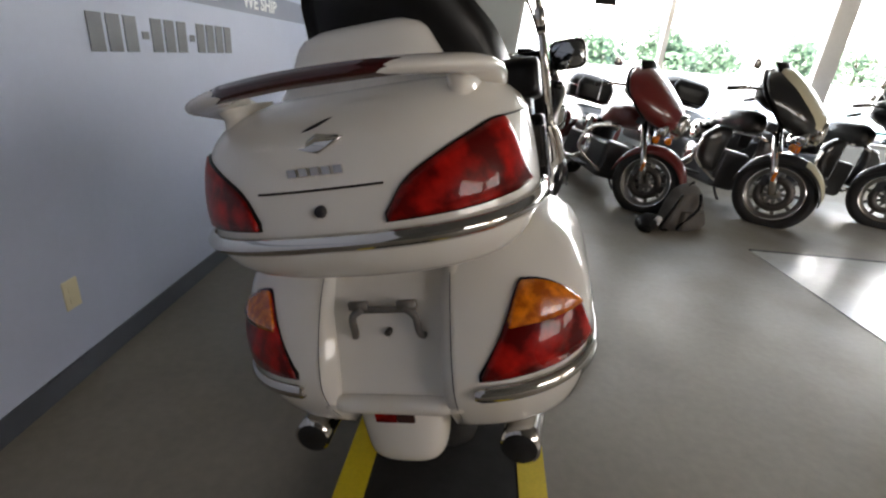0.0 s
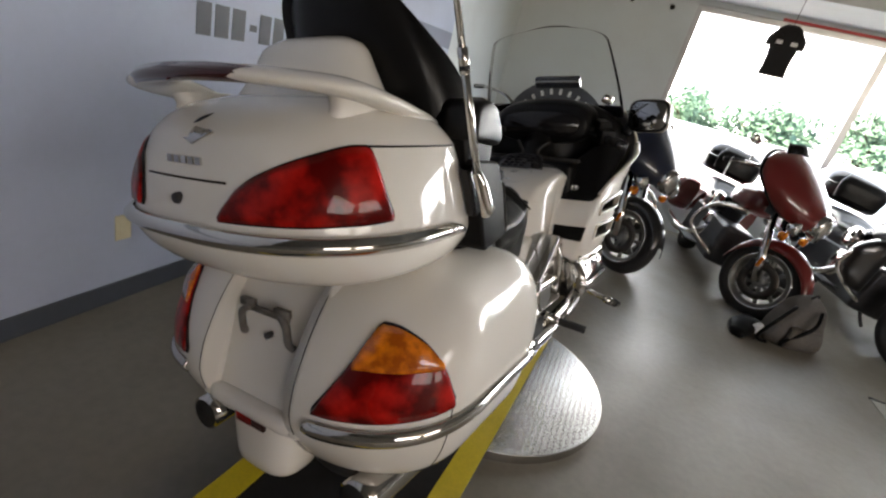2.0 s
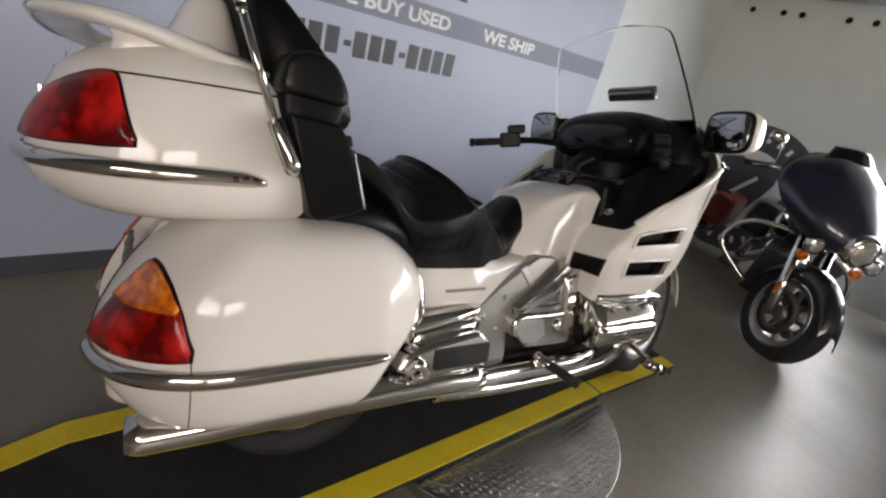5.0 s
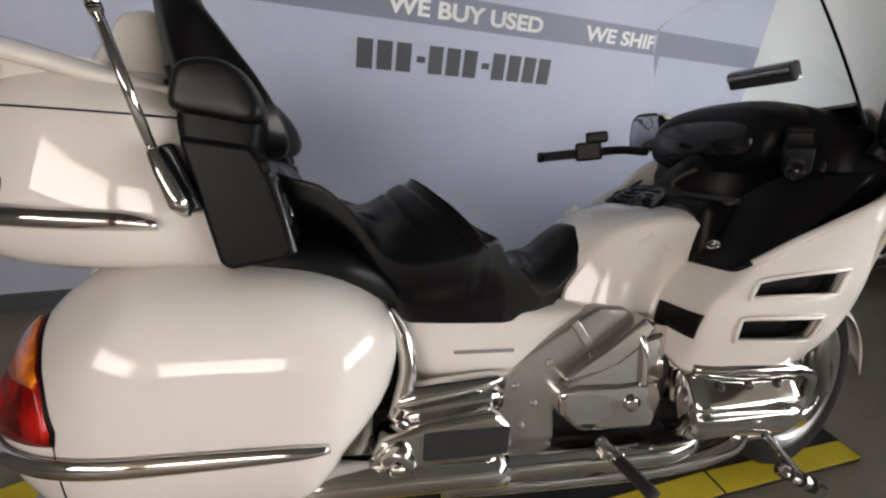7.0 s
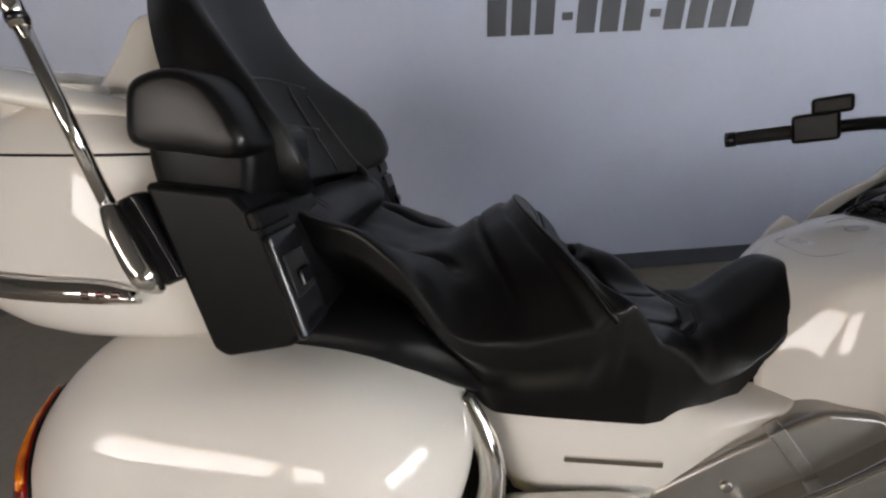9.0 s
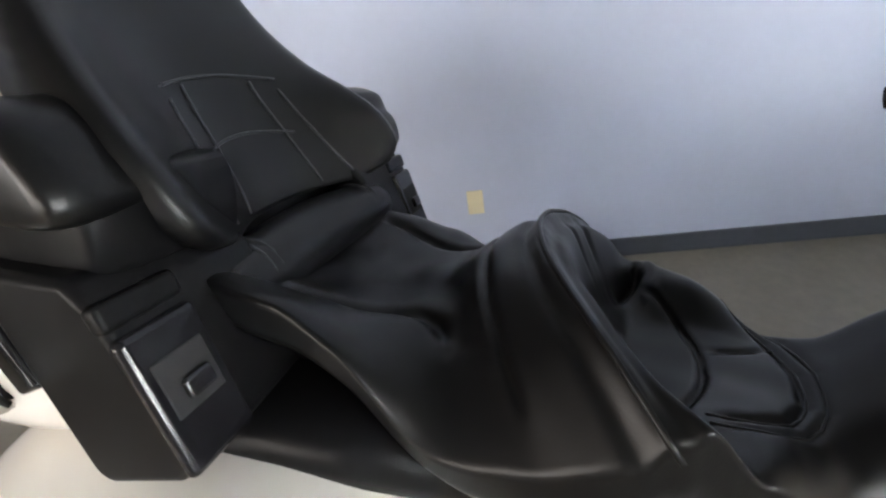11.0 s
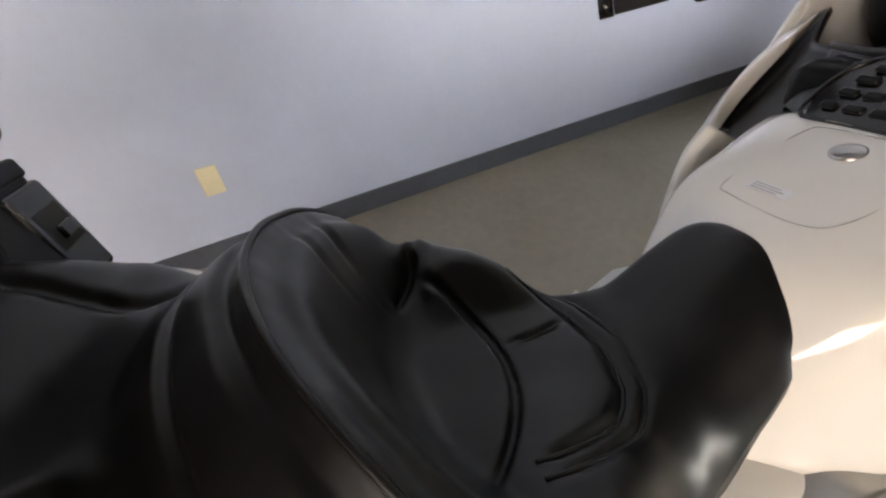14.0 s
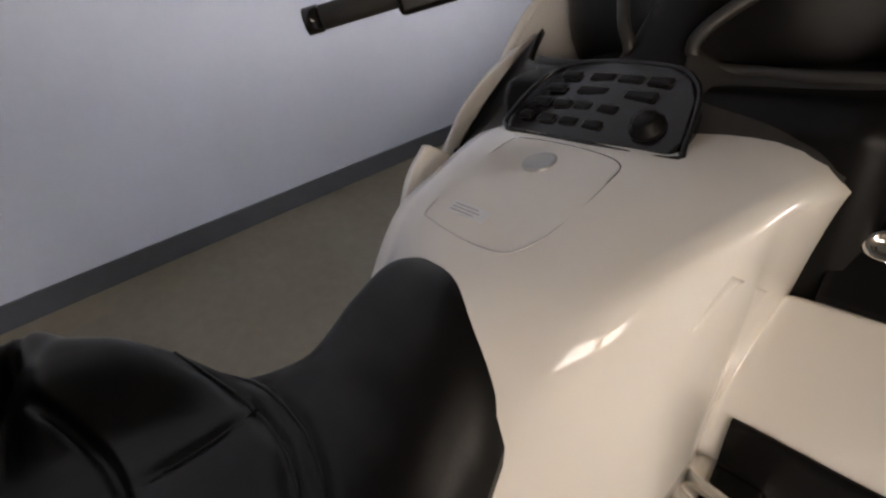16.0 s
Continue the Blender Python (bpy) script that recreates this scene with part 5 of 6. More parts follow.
    part("chrome_pedestal", loft("y", [(0.25, s * 0.25, 0.43, 0.025, 0.03, 3), (0.29, s * 0.255, 0.44, 0.036, 0.045, 3.4), (0.46, s * 0.25, 0.455, 0.034, 0.04, 3.4), (0.495, s * 0.245, 0.46, 0.018, 0.025, 3)], 14, 24), CHROME, bike, "", False)
    # pegs
    part("rider_peg", tube([(s * 0.27, 0.80, 0.30), (s * 0.36, 0.82, 0.285), (s * 0.41, 0.83, 0.275)], 0.017, 12, 2), RUBBER, bike, "black rubber rider peg")
    part("peg_clamp", tube([(s * 0.24, 0.78, 0.32), (s * 0.27, 0.80, 0.30), (s * 0.30, 0.81, 0.295)], 0.02, 10, 2), CHROME, bike)
    part("highway_peg_arm", tube([(s * 0.27, 1.30, 0.30), (s * 0.34, 1.29, 0.28), (s * 0.41, 1.25, 0.285)], 0.013, 12), CHROME, bike)
    hp = part("highway_peg", tube([(s * 0.40, 1.20, 0.30), (s * 0.44, 1.30, 0.255)], 0.018, 14, 1), CHROME, bike, "chrome highway peg")
    for k in range(3):
        c = Vector((s * (0.405 + 0.011 * k), 1.215 + 0.028 * k, 0.293 - 0.0125 * k))
        part("peg_rubber", tube([c, c + Vector((s * 0.004, 0.010, -0.0045))], 0.0205, 14, 1), RUBBER, hp)
bevelled(part("crankcase", boxmesh(-0.14, 0.14, 0.62, 1.34, 0.20, 0.60), DARKMETAL, bike, "dark engine block", False), 0.03)
bevelled(part("underbody", boxmesh(-0.13, 0.13, -0.1, 0.75, 0.36, 0.72), PLASTIC, bike, "", False), 0.03)
bevelled(part("radiator_shroud", boxmesh(-0.22, 0.22, 1.02, 1.30, 0.60, 0.95), PLASTIC, bike, "", False), 0.03)
part("stand", tube([(-0.14, 0.62, 0.25), (-0.24, 0.60, 0.13), (-0.30, 0.58, 0.055)], 0.016, 12), DARKMETAL, bike, "side stand")


def wheel(parent, R, w, rim, name, spokes, mat=None, disc=None):
    """Tyre, rim, spokes and brake disc on the axle along x at the origin."""
    mat = mat or ALU
    e = new(name)
    e.parent = parent
    e.empty_display_size = 0.05
    part("tyre", lathe([(-w * 0.40, rim), (-w * 0.5, rim + (R - rim) * 0.5), (-w * 0.40, R - 0.018), (-w * 0.2, R - 0.004), (0, R), (w * 0.2, R - 0.004), (w * 0.40, R - 0.018), (w * 0.5, rim + (R - rim) * 0.5), (w * 0.40, rim)], (0, 0, 0), "x", 56, bore=True), RUBBER, e, "black rubber tyre")
    part("rim", lathe([(-w * 0.42, rim - 0.006), (-w * 0.42, rim + 0.006), (-w * 0.3, rim), (-w * 0.2, rim - 0.03), (w * 0.2, rim - 0.03), (w * 0.3, rim), (w * 0.42, rim + 0.006), (w * 0.42, rim - 0.006), (w * 0.25, rim - 0.04), (-w * 0.25, rim - 0.04)], (0, 0, 0), "x", 56, bore=True), mat, e, "polished alloy rim")
    part("hub", lathe([(-w * 0.45, 0.03), (-w * 0.4, 0.05), (w * 0.4, 0.05), (w * 0.45, 0.03)], (0, 0, 0), "x", 24), mat, e)
    for k in range(spokes):
        m = pose(0, 0, 0, 360 / spokes * k, 0, 0)
        bevelled(part("spoke", boxmesh(-0.012, 0.012, -0.016, 0.016, 0.04, rim - 0.025, m), mat, e, "", False), 0.006)
    for s in (-1, 1):
        part("brake_disc", lathe([(s * w * 0.52, 0.09), (s * w * 0.52, 0.15), (s * w * 0.56, 0.15), (s * w * 0.56, 0.09)], (0, 0, 0), "x", 40, bore=True), disc or CHROME, e, "steel brake disc")
    return e


STEER = pose(0, 1.69, 0.32, 0, 0, 14)
fw = wheel(bike, 0.318, 0.13, 0.232, "front_wheel", 10)
fw.matrix_basis = STEER
g = []
for i in range(33):
    a = radians(8 + 165 * i / 32)
    r = 0.338 + 0.01 * math.cos(a * 2)
    row = []
    for k in range(17):
        u = -1 + k / 8
        row.append((0.088 * u, r * math.cos(a) * (1 - 0.02 * u * u), r * math.sin(a) - 0.07 * abs(u) ** 2.5 + 0.015))
    g.append(row)
fen = part("front_fender", gridmesh(g), WHITE, bike)
solid(fen, 0.005)
fen.matrix_basis = STEER
for s in (-1, 1):
    fl = part("fork_leg", tube([(s * 0.10, 0.0, 0.0), (s * 0.10, -0.14, 0.36)], 0.028, 16, 1), ALU, bike, "alloy fork leg")
    fl.matrix_basis = STEER
rw = wheel(bike, 0.31, 0.18, 0.205, "rear_wheel", 8)
rw.matrix_basis = pose(0, 0, 0.31)

# bag seams
for s in (-1, 1):
    f = mirrored(bag_at, s)
    def seam_a(z):
        lo, hi = 0.2, 0.5
        for _ in range(24):
            m = (lo + hi) / 2
            lo, hi = (m, hi) if f(m, z).y < -0.325 else (lo, m)
        return lo
    zz = [0.36 + 0.0075 * i for i in range(25)]
    part("bag_edge_gap", tube([f(0.012, 0.40 + 0.036 * i, 0.0004) for i in range(11)], 0.0010, 6, 2), PLASTIC, bike, "thin dark gap at the bag's inner edge")
    part("bag_gap", tube([f(seam_a(z), z, 0.0003) for z in zz], 0.0012, 6, 1), PLASTIC, bike, "thin dark door gap")

# ---- parked motorcycles ----
MAROON = material("deep_red_paint", (0.16, 0.012, 0.010), 0.3, scale=8, vary=0.03, coat=1.0)
NAVY = material("dark_blue_paint", (0.008, 0.012, 0.03), 0.3, scale=8, vary=0.03, coat=1.0)
INK = material("black_paint", (0.006, 0.006, 0.007), 0.3, scale=8, vary=0.03, coat=1.0)
CREAM = material("cream_paint", (0.62, 0.57, 0.40), 0.3, scale=8, vary=0.03, coat=1.0)
RIMDARK = material("dark_alloy", (0.36, 0.35, 0.33), 0.35, 0.9, scale=40, vary=0.1)
DISC = material("brake_steel", (0.12, 0.11, 0.105), 0.42, 0.9, scale=60, vary=0.15)
LENS = material("clear_lamp_glass", (0.75, 0.75, 0.72), 0.08, 0.6, scale=90, vary=0.3, coat=1.0)


def cruiser(name, m, label, paint, shell, fender, pack=True, tag=False, steer=35, wing=True, lower=False, stripe=None):
    """A bagger: forks and batwing fairing turned with the bars, tank, seat, V engine, guards, bags and a top box."""
    b = thing(name, m, label, "motorcycle", "parked motorcycles")
    st = pose(0, 1.33, 0, 0, 0, steer) @ pose(0, -1.33, 0)

    def steered(ob):
        ob.matrix_basis = st @ ob.matrix_basis
        return ob

    w = wheel(b, 0.32, 0.13, 0.225, "front_wheel", 9, RIMDARK, DISC)
    w.matrix_basis = st @ pose(0, 1.62, 0.32)
    w2 = wheel(b, 0.32, 0.14, 0.215, "rear_wheel", 9, RIMDARK, DISC)
    for k in (-1, 1):
        part("rim_lip", lathe([(k * 0.050, 0.214), (k * 0.056, 0.222), (k * 0.056, 0.231), (k * 0.050, 0.233)], (0, 0, 0), "x", 48, bore=True), CHROME, w, "bright machined rim edge")
    w2.matrix_basis = pose(0, 0, 0.32)
    g = []
    for i in range(25):
        a = radians(14 + 150 * i / 24)
        g.append([(0.085 * u, 1.62 + 0.345 * math.cos(a), 0.32 + 0.35 * math.sin(a) - 0.085 * abs(u) ** 3) for u in [-1 + k / 6 for k in range(13)]])
    ff = steered(solid(part("front_fender", gridmesh(g), fender, b), 0.006))
    if stripe:
        part("fender_tip", gridmesh([[Vector((x, 1.62 + (y - 1.62) * 1.012, 0.32 + (z - 0.32) * 1.012 + 0.002)) for x, y, z in r[1:-1]] for r in g[:10]]), stripe, ff, "cream painted fender tip")
    g = []
    for i in range(21):
        a = radians(20 + 150 * i / 20)
        g.append([(0.10 * u, 0.36 * math.cos(a), 0.33 + 0.37 * math.sin(a) - 0.06 * abs(u) ** 3) for u in [-1 + k / 5 for k in range(11)]])
    solid(part("rear_fender", gridmesh(g), paint, b), 0.006)
    for s in (-1, 1):
        steered(part("fork_leg", tube([(s * 0.115, 1.62, 0.31), (s * 0.115, 1.55, 0.50), (s * 0.115, 1.41, 0.86)], 0.03, 16, 1, radii=(0.034, 0.033, 0.024)), CHROME, b, "chrome fork leg"))
        steered(bevelled(part("fork_reflector", boxmesh(s * 0.142, s * 0.15, 1.56, 1.585, 0.42, 0.50), AMBER, b, "", False), 0.002))
        steered(bevelled(part("brake_caliper", boxmesh(s * 0.075, s * 0.125, 1.49, 1.55, 0.36, 0.46), DARKMETAL, b, "", False), 0.012))
        lamp = steered(part("passing_lamp", lathe([(-0.05, 0.02), (-0.03, 0.048), (0.02, 0.055), (0.026, 0.05)], (s * 0.21, 1.64, 0.80), "y", 24), CHROME, b, "chrome passing lamp"))
        part("lamp_glass", lathe([(0.02, 0.049), (0.032, 0.03), (0.034, 0.01)], (s * 0.21, 1.64, 0.80), "y", 24), LENS, lamp)
        steered(part("turn_signal", lathe([(-0.03, 0.015), (-0.02, 0.03), (0.02, 0.034), (0.03, 0.02)], (s * 0.20, 1.60, 0.715), "y", 20), AMBER, b, "amber turn signal"))
        steered(part("handlebar", tube([(0, 1.30, 1.03), (s * 0.16, 1.27, 1.09), (s * 0.34, 1.13, 1.07), (s * 0.44, 1.02, 1.03)], 0.014, 10), CHROME, b))
        steered(part("grip", tube([(s * 0.37, 1.105, 1.063), (s * 0.46, 1.0, 1.022)], 0.019, 12, 1), RUBBER, b))
        steered(part("lever", tube([(s * 0.34, 1.16, 1.075), (s * 0.40, 1.12, 1.06), (s * 0.45, 1.06, 1.03)], 0.006, 8), CHROME, b))
        if wing:
            steered(part("mirror_stem", tube([(s * 0.36, 1.13, 1.08), (s * 0.40, 1.15, 1.18), (s * 0.43, 1.14, 1.22)], 0.006, 8), CHROME, b))
            steered(part("mirror", loft("y", [(1.11, s * 0.45, 1.24, 0.055, 0.035), (1.13, s * 0.45, 1.24, 0.06, 0.038), (1.155, s * 0.45, 1.24, 0.03, 0.02)], 6, 24), CHROME, b, "chrome oval mirror"))
        part("crash_bar", tube([(s * 0.08, 1.18, 0.74), (s * 0.30, 1.17, 0.68), (s * 0.40, 1.16, 0.55), (s * 0.38, 1.16, 0.42), (s * 0.12, 1.16, 0.27)], 0.017, 12), CHROME, b, "chrome crash bar")
        part("exhaust_pipe", tube([(s * 0.13, 0.72, 0.42), (s * 0.22, 0.62, 0.28), (s * 0.27, 0.3, 0.24), (s * 0.28, -0.5, 0.25)], 0.04, 16, radii=(0.025, 0.028, 0.042, 0.045)), CHROME, b, "long chrome exhaust pipe")
        bevelled(part("floorboard", boxmesh(s * 0.22, s * 0.35, 0.78, 1.06, 0.27, 0.29), RUBBER, b, "", False), 0.008)
        bg = bevelled(part("saddlebag", loft("y", [(-0.48, s * 0.32, 0.53, 0.085, 0.15, 4), (-0.42, s * 0.32, 0.53, 0.115, 0.18, 4), (0.04, s * 0.32, 0.54, 0.12, 0.18, 4), (0.14, s * 0.32, 0.57, 0.09, 0.13, 4)], 12, 28), paint, b), 0.004)
        part("bag_latch", boxmesh(s * 0.435, s * 0.446, -0.2, -0.12, 0.56, 0.64), CHROME, bg, "", False)
        # engine cylinders with fins
    for a, y0 in ((-22, 0.60), (22, 0.66)):
        mc = pose(0, y0, 0.45, -a, 0, 0)
        fins = [(0.0, 0.055), (0.055, 0.055)]
        for k in range(9):
            z, r = 0.06 + 0.022 * k, 0.09 - 0.001 * k
            fins += [(z, 0.058), (z + 0.001, r), (z + 0.011, r), (z + 0.012, 0.058)]
        part("cylinder", lathe(fins, (0, 0, 0), "z", 20), DARKMETAL, b, "finned black cylinder", False).matrix_basis = mc
        bevelled(part("rocker_cover", boxmesh(-0.075, 0.075, -0.085, 0.085, 0.255, 0.315, mc), CHROME, b, "", False), 0.02, 3)
    part("crankcase", lathe([(-0.16, 0.06), (-0.15, 0.12), (-0.08, 0.15), (0.08, 0.15), (0.15, 0.12), (0.16, 0.06)], (0, 0.63, 0.42), "x", 32), CHROME, b)
    part("primary_cover", loft("x", [(-0.23, 0.55, 0.38, 0.20, 0.09, 2.6), (-0.21, 0.55, 0.38, 0.23, 0.11, 2.6), (-0.14, 0.55, 0.38, 0.23, 0.11, 2.6)], 6), CHROME, b)
    part("air_cleaner", lathe([(0.10, 0.06), (0.17, 0.095), (0.20, 0.095), (0.21, 0.07)], (0, 0.63, 0.66), "x", 28), CHROME, b)
    bevelled(part("frame", boxmesh(-0.14, 0.14, -0.05, 1.15, 0.20, 0.56), DARKMETAL, b, "", False), 0.04)
    bevelled(part("battery_cover", boxmesh(-0.13, 0.13, 0.05, 0.50, 0.45, 0.70), INK, b, "", False), 0.03)
    for s in (-1, 1) if lower else ():
        part("lower_fairing", loft("z", [(0.34, s * 0.22, 1.14, 0.07, 0.05, 3), (0.45, s * 0.27, 1.15, 0.11, 0.06, 3), (0.62, s * 0.28, 1.15, 0.12, 0.06, 3), (0.74, s * 0.22, 1.15, 0.08, 0.04, 3)], 10, 24), paint, b)
    part("tank", loft("y", [(0.62, 0, 0.79, 0.07, 0.05), (0.72, 0, 0.80, 0.135, 0.095), (0.95, 0, 0.83, 0.165, 0.12), (1.15, 0, 0.83, 0.13, 0.11), (1.24, 0, 0.83, 0.06, 0.06)], 20), paint, b)
    part("tank_console", loft("y", [(0.70, 0, 0.885, 0.03, 0.02), (0.95, 0, 0.945, 0.04, 0.018), (1.14, 0, 0.93, 0.03, 0.02)], 8, 16), CHROME, b)
    part("seat", loft("y", [(-0.22, 0, 0.78, 0.13, 0.045), (0.08, 0, 0.77, 0.17, 0.06), (0.22, 0, 0.745, 0.17, 0.065), (0.32, 0, 0.70, 0.18, 0.05), (0.55, 0, 0.70, 0.15, 0.05), (0.68, 0, 0.74, 0.08, 0.03)], 24), LEATHER, b, "black leather saddle")
    if pack:
        bx = part("top_box", loft("z", [(0.86, 0, -0.30, 0.24, 0.17, 4), (0.90, 0, -0.30, 0.28, 0.21, 4), (1.05, 0, -0.30, 0.29, 0.22, 3.6), (1.14, 0, -0.30, 0.24, 0.17, 3), (1.17, 0, -0.30, 0.15, 0.10, 3)], 14), INK if paint is not MAROON else LEATHER, b, "black top box")
        part("box_seam", loft("z", [(1.005, 0, -0.30, 0.2945, 0.2245, 3.7), (1.013, 0, -0.30, 0.2945, 0.2245, 3.7)], 2, 40), CHROME, bx, "thin bright lid seam")
        part("box_backrest", loft("z", [(0.90, 0, -0.055, 0.20, 0.04, 3), (1.04, 0, -0.065, 0.22, 0.045, 3), (1.12, 0, -0.08, 0.18, 0.03, 3)], 10), LEATHER, bx)
        part("box_light", boxmesh(-0.20, 0.20, -0.525, -0.515, 0.94, 0.985), RED, bx, "red tail light", False)
    # batwing fairing with lamp, glass and instruments
    c = [[(0.0, 1.66, 0.80), (0.12, 1.64, 0.80), (0.22, 1.56, 0.82), (0.27, 1.47, 0.85)], [(0.0, 1.715, 0.88), (0.15, 1.68, 0.88), (0.29, 1.55, 0.895), (0.37, 1.40, 0.93)],
         [(0.0, 1.68, 0.99), (0.17, 1.635, 0.99), (0.33, 1.48, 1.01), (0.42, 1.31, 1.035)], [(0.0, 1.545, 1.13), (0.16, 1.505, 1.13), (0.29, 1.38, 1.14), (0.365, 1.24, 1.14)],
         [(0.0, 1.385, 1.25), (0.11, 1.365, 1.245), (0.20, 1.295, 1.235), (0.26, 1.20, 1.21)], [(0.0, 1.31, 1.29), (0.08, 1.30, 1.285), (0.15, 1.255, 1.27), (0.20, 1.19, 1.24)]]
    if wing:
        left = [[(-x, y, z) for x, y, z in r[:0:-1]] for r in c]
        full_c = [l + r for l, r in zip(left, c)]
        fr = steered(solid(part("fairing", gridmesh(patch(full_c, 24, 40)), shell, b, "batwing fairing"), 0.015))
        if stripe:
            top = [[(x * 0.86, y + 0.022 - 0.9 * (x * 0.14) ** 2, z + 0.016) for x, y, z in r] for r in full_c[1:]]
            part("fairing_stripe", gridmesh(patch(top, 20, 24)), stripe, fr, "cream painted crown of the fairing").modifiers.new("solid", "SOLIDIFY").thickness = 0.012
        inner = [[(x * 0.95, y - 0.04, z + 0.004) for x, y, z in r] for r in full_c]
        steered(solid(part("inner_fairing", gridmesh(patch(inner, 16, 28)), PLASTIC, b), 0.02))
        part("headlight_ring", lathe([(1.63, 0.07), (1.66, 0.100), (1.725, 0.103), (1.738, 0.090)], (0, 0, 0.875), "y", 36), CHROME, fr, "chrome headlight ring")
        part("headlight_glass", lathe([(1.725, 0.090), (1.744, 0.07), (1.752, 0.03), (1.754, 0.005)], (0, 0, 0.875), "y", 36), LENS, fr, "clear headlight glass")
        gl = [[(0.21 * (1 - 0.35 * v) * u, 1.34 - 0.07 * v - 0.08 * u * u, 1.27 + 0.08 * v - 0.03 * u * u) for u in [-1 + k / 8 for k in range(17)]] for v in (0, 0.3, 0.6, 0.85, 1)]
        steered(solid(part("screen", gridmesh(gl), GLOSSBLACK, b, "short smoked screen"), 0.004))
        part("dash_panel", loft("y", [(1.16, 0, 1.08, 0.20, 0.07, 3), (1.26, 0, 1.07, 0.27, 0.11, 3), (1.38, 0, 1.05, 0.28, 0.12, 3)], 8, 24), PLASTIC, fr, "black instrument panel")
    steered(part("triple_clamp", boxmesh(-0.15, 0.15, 1.36, 1.43, 0.80, 0.86), DARKMETAL, b, "", False))
    part("side_stand", tube([(-0.14, 0.75, 0.26), (-0.22, 0.78, 0.12), (-0.27, 0.80, 0.055)], 0.014, 8), DARKMETAL, b)
    if tag:
        steered(solid(part("price_tag", boxmesh(-0.035, 0.035, -0.001, 0.001, -0.08, 0.08, pose(0.43, 1.05, 0.98, 5, 8, 20)), LETTERWHITE, b, "white hanging price tag", False), 0.0005, 0))
    return b


def parked(x, y, rz, lean, *args, steer=30, scale=1.03, **kw):
    """Stands a cruiser with its front wheel's foot at (x, y)."""
    m = pose(0, 0, 0, 0, -lean, rz) @ Matrix.Scale(scale, 4)
    foot = m @ pose(0, 1.33, 0, 0, 0, steer) @ Vector((0, 0.29, 0))
    return cruiser(args[0], Matrix.Translation((x - foot.x, y - foot.y, 0)) @ m, *args[1:], steer=steer, **kw)


parked(0.91, 3.30, -172, 9, "cruiser_motorcycle", "dark blue bagger motorcycle with chrome forks on its stand", NAVY, NAVY, INK, pack=False, steer=42)
parked(2.04, 3.40, -175, 10, "cruiser_motorcycle", "deep red bagger motorcycle with a hanging price tag", MAROON, MAROON, MAROON, tag=True, steer=46)
parked(3.23, 3.34, -175, 10, "cruiser_motorcycle", "black and cream bagger motorcycle with a black top box", INK, INK, INK, steer=46, lower=True, stripe=CREAM, scale=1.09)
parked(4.57, 3.62, -165, 10, "cruiser_motorcycle", "black bagger motorcycle with chrome forks", INK, INK, INK, pack=False, steer=38, lower=True)
parked(-0.50, 3.48, -178, 10, "cruiser_motorcycle", "dark red bagger motorcycle in the corner by the wall emblem", MAROON, MAROON, MAROON, pack=False, steer=14, wing=False)

# ---- backpack on the floor ----
CANVAS = material("grey_canvas", (0.13, 0.12, 0.11), 0.8, scale=60, vary=0.15, bump=0.4, bump_scale=300)
bp = thing("backpack", pose(2.30, 2.98, 0, 0, 0, 20), "slumped grey canvas backpack with black straps on the floor", "backpack")
bm = loft("z", [(0.0, 0, 0, 0.19, 0.12, 3), (0.06, 0, 0, 0.205, 0.135, 3), (0.18, 0.01, 0.01, 0.19, 0.125, 2.8), (0.29, 0.03, 0.03, 0.15, 0.10, 2.6), (0.36, 0.05, 0.05, 0.09, 0.06, 2.4), (0.385, 0.06, 0.06, 0.03, 0.02, 2.2)], 20, 32)
for v in bm.verts:
    v.co += 0.018 * noise.noise_vector(v.co * 9)
    v.co.z = max(0.0, v.co.z)
part("sack", bm, CANVAS, bp)
part("front_pocket", loft("z", [(0.03, 0, -0.13, 0.12, 0.03, 3), (0.08, 0, -0.14, 0.13, 0.04, 3), (0.18, 0, -0.12, 0.11, 0.03, 3)], 8), CANVAS, bp)
for s in (-1, 1):
    part("strap", tube([(s * 0.10 - 0.05, -0.10, 0.33), (s * 0.14 - 0.15, -0.17, 0.22), (s * 0.10 - 0.24, -0.14, 0.06), (s * 0.06 - 0.18, -0.12, 0.02)], 0.014, 8), PLASTIC, bp, "black webbing strap")
part("top_loop", tube([(0.03, 0.03, 0.375), (0.05, 0.02, 0.41), (0.09, 0.04, 0.40), (0.09, 0.06, 0.365)], 0.007, 8), PLASTIC, bp)
sh = thing("shoulder_bag", pose(1.98, 2.86, 0, 0, 0, 60), "black shoulder bag with a pale patch beside the backpack", "bag")
part("flap", loft("x", [(-0.16, 0, 0.03, 0.05, 0.028), (-0.05, 0.02, 0.05, 0.09, 0.048), (0.08, 0.0, 0.06, 0.10, 0.058), (0.17, 0, 0.04, 0.06, 0.035)], 14), PLASTIC, sh)
part("pale_patch", loft("x", [(-0.03, -0.06, 0.075, 0.03, 0.03), (0.06, -0.06, 0.08, 0.035, 0.034)], 5, 16), LETTERWHITE, sh, "pale patch")

